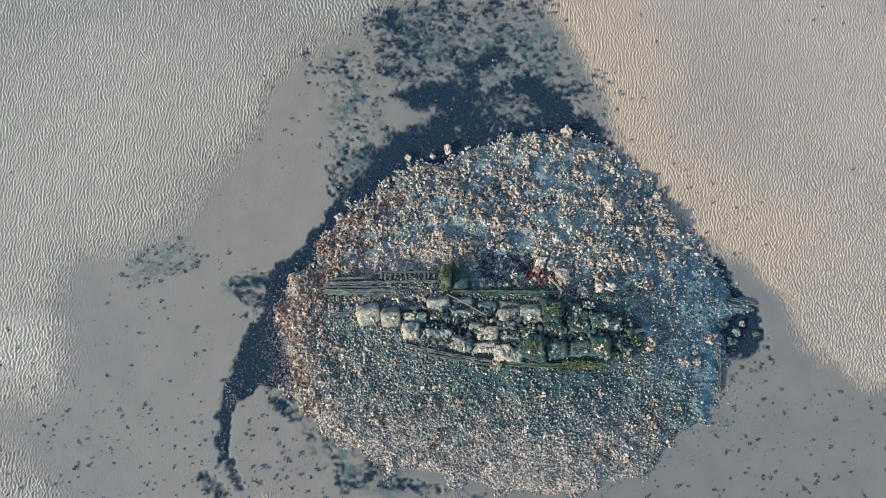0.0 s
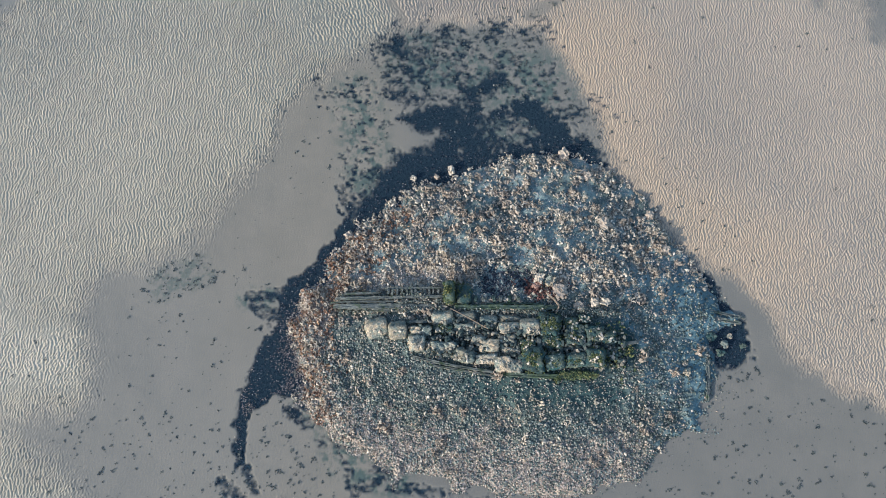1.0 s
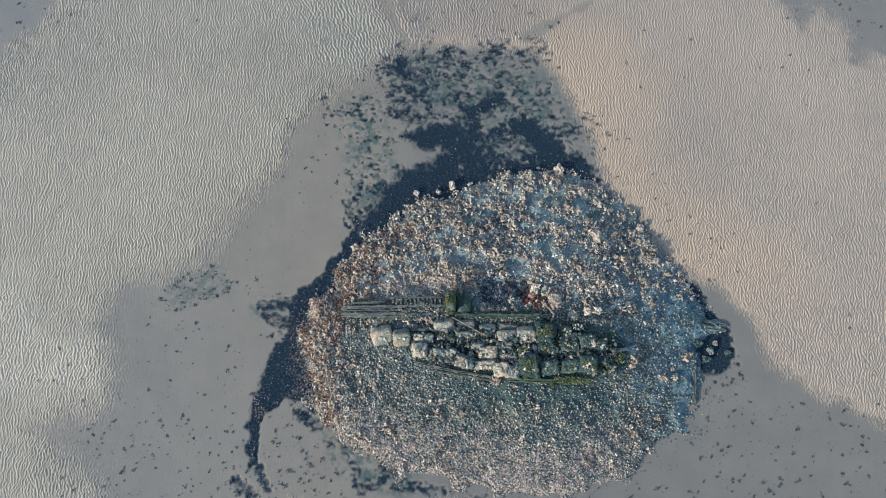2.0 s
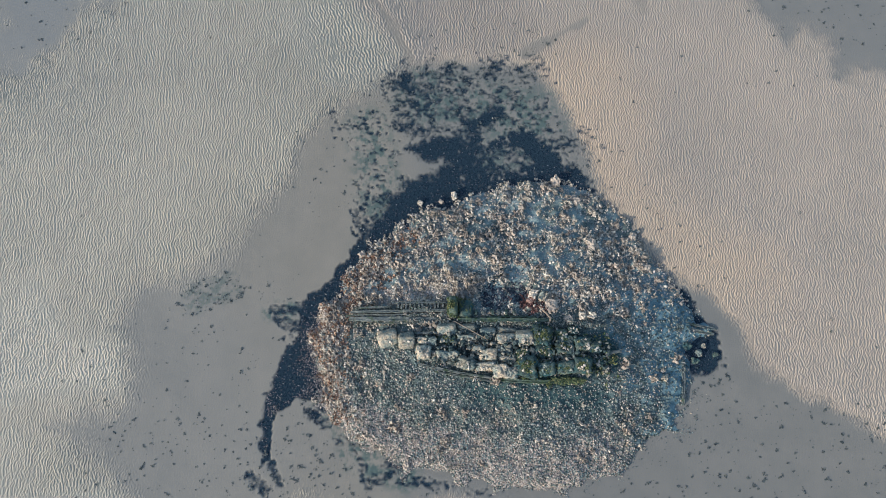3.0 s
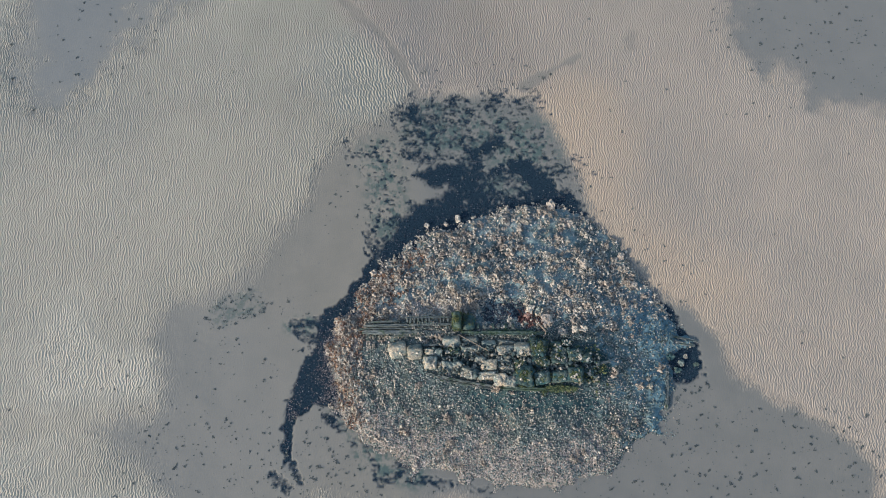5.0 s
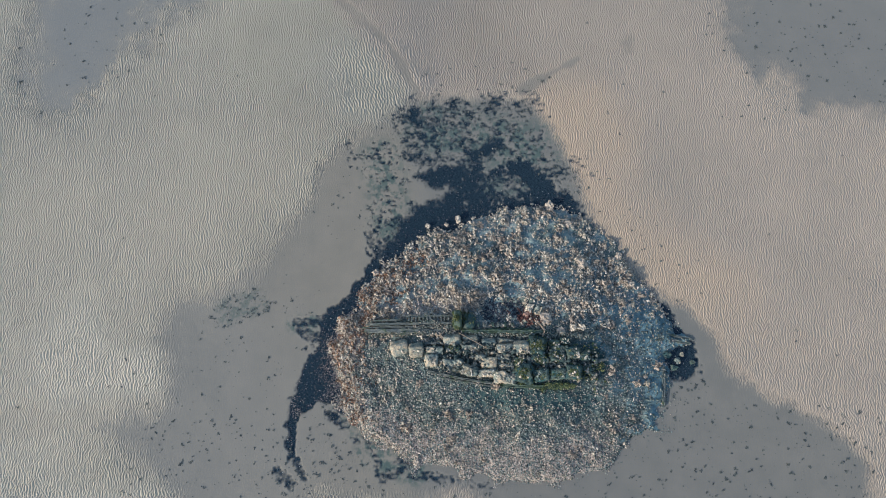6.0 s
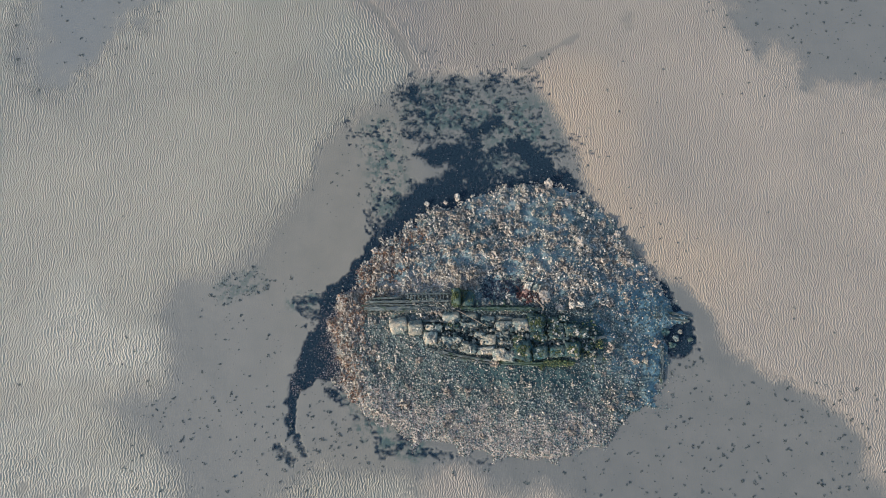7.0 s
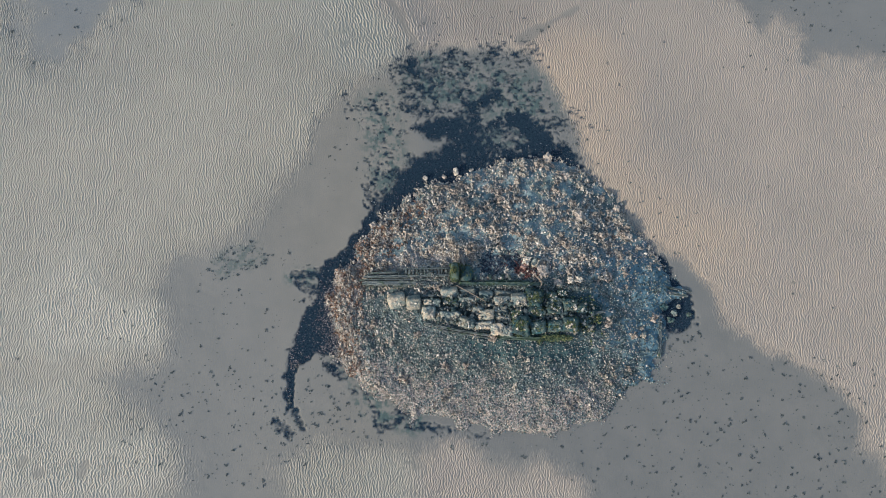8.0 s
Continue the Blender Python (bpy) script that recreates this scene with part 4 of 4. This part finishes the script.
# ---- shells, gravel, mussels and weed ----
def spread(n, x0, x1, y0, y1, density):
    """Random spots kept by a density between 0 and 1."""
    x, y = rng.uniform(x0, x1, n), rng.uniform(y0, y1, n)
    keep = rng.uniform(0, 1, n) < density(x, y)
    return x[keep], y[keep]


def on_mound(x, y, lift=0.0):
    return np.stack([x, y, mound_height(x, y) + lift], -1)


def silty(x, y):
    return np.maximum(smooth(4.0, 6.4, x + 0.6 * HILLS.at(x, y) - 0.5 * np.maximum(4.5 - y, 0)) * smooth(8.5, 6.0, y),
                      0.72 * smooth(5.6, 6.6, y) * smooth(-0.4, 0.6, HILLS.at(x * 0.7, y * 0.7)))


def south(x, y):
    return smooth(6.1, 5.2, y - 0.12 * (x - 1))


def clusters(x, y):
    return np.maximum(np.maximum(smooth(-1.3, 0.5, HILLS.at(x * 0.9 + 3, y * 0.9)), smooth(1.0, 0.3, rim(x, y)) * smooth(5.5, 3.5, x)), smooth(1.2, 0.5, near((-0.6, 6.6, 1.2, 7.2), x, y) / 0.6))


x, y = spread(88000, -5, 9, 0, 11.5, lambda x, y: smooth(-0.2, 0.05, rim(x, y)) * (0.5 + 0.5 * south(x, y)) * (1 - 0.62 * smooth(4.0, 6.0, x + 0.5 * HILLS.at(x, y) - 0.6 * np.maximum(4.2 - y, 0))) * (0.2 + 0.8 * south(x, y)) * (1 - 0.55 * hollow_at(x, y)) * (1 - 0.88 * algae_shade_at(x, y)))
part("shell_gravel", scatter("shell_gravel", on_mound(x, y), 0.035 + 0.05 * rng.uniform(0, 1, len(x)) ** 1.4, HEX, (1.0, 0.85, 0.75), 0.1, 0.15, 0.7, False), GRAVEL, mound,
     "dense grey and white shell gravel")["kind"] = "stuff"
x, y = spread(115000, -5, 6.5, 0, 7.8, lambda x, y: smooth(-0.22, 0.0, rim(x, y)) * np.maximum(rim_shells(x, y), 0.06))
part("pale_shells", scatter("pale_shells", on_mound(x, y, 0.01), rng.uniform(0.03, 0.07, len(x)), OCTA, (1.0, 0.75, 0.4), 0.14, 0.2, 0.8), PALE_SHELL, mound,
     "pale pinkish shell fragments along the rim")["kind"] = "stuff"


x, y = spread(16000, -4.5, 8.5, -0.6, 4.5, lambda x, y: smooth(-0.75, -0.1, rim(x, y)) ** 2 * (rim(x, y) < 0.02) * smooth(-1.5, 3.0, x) * (0.12 + 0.3 * smooth(0.2, 1.2, HILLS.at(x * 1.2, y * 1.2))))
part("strewn_shells", scatter("strewn_shells", np.stack([x, y, np.full(len(x), -0.04)], -1), rng.uniform(0.03, 0.06, len(x)), OCTA, (1.0, 0.75, 0.5), 0.14), GRAVEL, mound,
     "loose shells strewn beyond the rim")["kind"] = "stuff"


def northern(x, y):
    """How thick the shells lie over the northern half and along the western rim."""
    on = smooth(-0.22, 0.0, rim(x, y)) * (1 - hollow_at(x, y))
    return on * np.maximum(1 - 0.92 * south(x, y), 0.75 * smooth(-1.8, -3.2, x) * smooth(1.7, 0.7, rim(x, y)) * smooth(2.6, 3.6, y)) * (1 - 0.6 * smooth(4.2, 6.4, x) * smooth(7.4, 6.0, y))


# clumps of upright oyster shells, with bare silt between them
cx, cy = spread(4200, -5, 9, 1.5, 11.5, lambda x, y: northern(x, y) * (0.15 + 0.85 * clusters(x, y)))
reach, many = 0.035 + 0.11 * rng.uniform(0, 1, len(cx)) ** 1.8, rng.integers(5, 15, len(cx))
cx, cy, reach = np.repeat(cx, many), np.repeat(cy, many), np.repeat(reach, many)
ox, oy = rng.normal(0, 1, (2, len(cx))) * reach
x, y, lift = cx + ox, cy + oy, 0.06 * np.exp(-(ox ** 2 + oy ** 2) / (reach + 0.04) ** 2) * np.minimum(reach / 0.1, 1.3)
spots, size, half = on_mound(x, y) + np.stack([0 * x, 0 * x, lift], -1), 0.055 + 0.085 * rng.uniform(0, 1, len(x)) ** 1.8, len(x) // 2
part("oyster_shells", scatter("oyster_shells", spots[:half], 1.15 * size[:half], CURL, (1.0, 0.85, 0.6), 0.07, 0.1, 0.45), OYSTER, mound,
     "upright clumped tan oyster shells")["kind"] = "stuff"
part("oyster_lumps", scatter("oyster_lumps", spots[half:], 0.85 * size[half:], ICO, (1.0, 0.7, 0.6), 0.24, 0.15, 0.9), OYSTER, mound,
     "lumpy grown-together oyster shells")["kind"] = "stuff"
x, y = spread(26000, -5, 9, 1.5, 11.5, lambda x, y: northern(x, y) * (0.3 + 0.7 * clusters(x, y)))
part("broken_shells", scatter("broken_shells", on_mound(x, y, 0.005), 0.03 + 0.05 * rng.uniform(0, 1, len(x)) ** 1.5, HEX, (1.0, 0.7, 0.3), 0.14, 0.25, 0.4), CREAM_SHELL, mound,
     "pinkish cream broken shells")["kind"] = "stuff"
y_east = rng.uniform(3.15, 4.6, 150)
x = np.concatenate([rng.uniform(-3.1, -0.1, 1500), rng.uniform(0.5, 5.0, 600), rng.uniform(7.24, 7.4, 150)])
y = np.where(x < 0.2, rng.choice([5.85, 5.64, 6.04], len(x)), 5.58 - 0.05 * np.maximum(x - 3, 0)) + rng.normal(0, 0.05, len(x))
y[-150:] = y_east
part("lodged_shells", scatter("lodged_shells", on_mound(x, y, 0.02) + np.stack([0 * x, 0 * x, 0.12 * rng.uniform(0, 1, len(x)) * (x < 7)], -1), rng.uniform(0.03, 0.075, len(x)), HEX, (1.0, 0.75, 0.6), 0.2, 0.1, 0.8), GRAVEL, mound,
     "pale shells lodged along the timbers")["kind"] = "stuff"


def shell_clump():
    """A clump of grown-together upright shells, about one metre across before scaling."""
    n = 16
    spots = rng.normal(0, 0.22, (n, 3)) * (1, 1, 0.5)
    return scatter("oyster_clump", spots, rng.uniform(0.4, 0.7, n), CURL, (1.0, 0.9, 0.7), 0.08, 0.4, 0.5)


meshes = [shell_clump() for i in range(14)]
x, y = spread(3000, -4.6, 8.3, 1.2, 11, lambda x, y: smooth(0.0, 0.3, rim(x, y)) * (1 - 0.82 * south(x, y)) * (1 - 0.5 * silty(x, y)) * clusters(x, y) * 0.5 * (hollow_at(x, y) < 0.1) * (x < 7.2))
for i in range(min(300, len(x))):
    ob = part("oyster_clump", meshes[i % 14], STONE, mound)
    s = 0.15 + 0.2 * rng.uniform() ** 2
    ob.location, ob.scale = (x[i], y[i], height_at(x[i], y[i]) + 0.12 * s), (s, s, s)
    ob.rotation_euler = (rng.normal(0, 0.3), rng.normal(0, 0.3), rng.uniform(0, 6.28))

# broken pieces between the cement blocks, and dark lumps added for the shaded mud of the hollow behind the post
x, y = spread(3600, -2.4, 4.9, 3.75, 5.65, lambda x, y: smooth(0.62, 0.4, np.abs(y - 4.78 + 0.07 * x)) * smooth(-1.2, 0.5, x))
part("block_rubble", scatter("block_rubble", on_mound(x, y, 0.02) + np.stack([0 * x, 0 * x, rng.uniform(0, 0.16, len(x))], -1), (0.05 + 0.13 * rng.uniform(0, 1, len(x)) ** 2) * (1 + 0.15 * smooth(1.5, 3.0, x)), ICO, (1.0, 0.8, 0.7), 0.24, 0.2, 0.9), RUBBLE, mound,
     "broken cement and shells between the blocks")["kind"] = "stuff"
x, y = spread(1700, 0.3, 2.8, 5.9, 7.1, hollow_at)
part("hollow_dark_lumps", scatter("hollow_dark_lumps", on_mound(x, y), rng.uniform(0.05, 0.1, len(x)), OCTA, (1.0, 0.7, 0.5), 0.15), MUSSEL, mound,
     "dark lumps added to darken a shaded wet hollow")["kind"] = "stuff"

x, y = spread(42000, -6.3, 8.9, 0, 15.5, lambda x, y: bed_mask(x, y) * smooth(0.25, -0.1, rim(x, y)) * (0.2 + 0.5 * smooth(-0.9, -0.1, rim(x, y))))
z = np.where(rng.uniform(0, 1, len(x)) < 0.06 + 0.3 * smooth(-0.9, -0.1, rim(x, y)), -0.005, -0.065)
tagged(part("mussel_bed", scatter("mussel_bed", np.stack([x, y, z], -1), rng.uniform(0.035, 0.075, len(x)), OCTA, (1.0, 0.6, 0.5), 0.15), MUSSEL),
       "blue-black mussel bed and dark weed under shallow water", "mussel bed", kind="stuff")

x, y = spread(30000, -6, -3, 1.5, 7.5, lambda x, y: smooth(-0.03, 0.1, inside(BED_WEST, x, y)) * (0.02 + 0.38 * smooth(-0.75, -0.1, rim(x, y)) * smooth(6.2, 5.2, y) + 0.3 * smooth(4.0, 3.2, y) * smooth(0.2, 1.2, HILLS.at(x * 1.5, y * 1.5))) * (rim(x, y) < 0.0))
tagged(part("bed_shells", scatter("bed_shells", np.stack([x, y, np.full(len(x), -0.012)], -1), rng.uniform(0.02, 0.045, len(x)), OCTA, (1.0, 0.7, 0.4), 0.15), WRACK_SHELL),
       "pinkish pale shells strewn over the mussel bed", "shells", kind="stuff")

x, y = spread(4000, -5, 0, 2, 9.2, lambda x, y: smooth(-0.1, 0.1, rim(x, y)) * smooth(1.25, 0.4, rim(x, y) + 0.25 * HILLS.at(x, y)) * smooth(-0.6, -2.2, x) * smooth(2.2, 4.2, y + 0.4 * HILLS.at(y, x)) * 0.85)
tagged(part("brown_wrack", blades("brown_wrack", on_mound(x, y, 0.02), rng.uniform(0.07, 0.16, len(x)), 5, 0.2, 0.5), WRACK),
       "orange-brown wrack caught along the rim of the mound", "seaweed", kind="stuff")

x, y = np.concatenate([rng.normal(2.5, 0.2, 50), rng.normal(2.85, 0.2, 30)]), np.concatenate([rng.normal(6.24, 0.14, 50), rng.normal(6.12, 0.1, 30)])
tagged(part("red_weed", blades("red_weed", on_mound(x, y, 0.03), rng.uniform(0.05, 0.11, len(x)), 7, 0.3, 0.6), RED_WEED),
       "dark red weed growing round crusted stones", "seaweed", kind="stuff")
x, y = spread(900, 1.9, 5.2, 3.5, 5.7, lambda x, y: smooth(0.95, 0.4, np.abs(y - 4.62 + 0.03 * x)) * smooth(0.0, 1.2, HILLS.at(x * 1.6, y * 1.6 + 7)))
tagged(part("algae_tufts", blades("algae_tufts", on_mound(x, y, 0.1), rng.uniform(0.04, 0.1, len(x)), 7, 0.25, 0.7), ALGAE),
       "ragged green algae between cement blocks", "seaweed", kind="stuff")
px_, py_, ps_ = [], [], []
for sx, sy, ex, ey, r, many in SPECKS:
    x0, x1, y0, y1 = min(sx, ex) - r, max(sx, ex) + r, min(sy, ey) - r, max(sy, ey) + r
    n = int(1.5 * many * (x1 - x0) * (y1 - y0))
    x, y = rng.uniform(x0, x1, n), rng.uniform(y0, y1, n)
    keep = (near((sx, sy, ex, ey), x, y) < r) & (rim(x, y) < -0.05)
    px_.append(x[keep]), py_.append(y[keep])
x, y = np.concatenate(px_), np.concatenate(py_)
depth = max_of([inside(o, x, y) for o in (POOL, POOL_EAST, POOL_WEST)])
size = 0.014 + 0.05 * rng.uniform(0, 1, len(x)) ** 2.6
tagged(part("seaweed_tufts", blades("seaweed_tufts", np.stack([x, y, np.where(depth > 0, -0.008 - 0.03 * smooth(0.3, 2.4, inside(POOL, x, y)), 0.022)], -1), size, 11, 0.5, 0.05, 1.7), TUFT),
       "small dark tufts of seaweed strewn on the flat", "seaweed", kind="stuff")
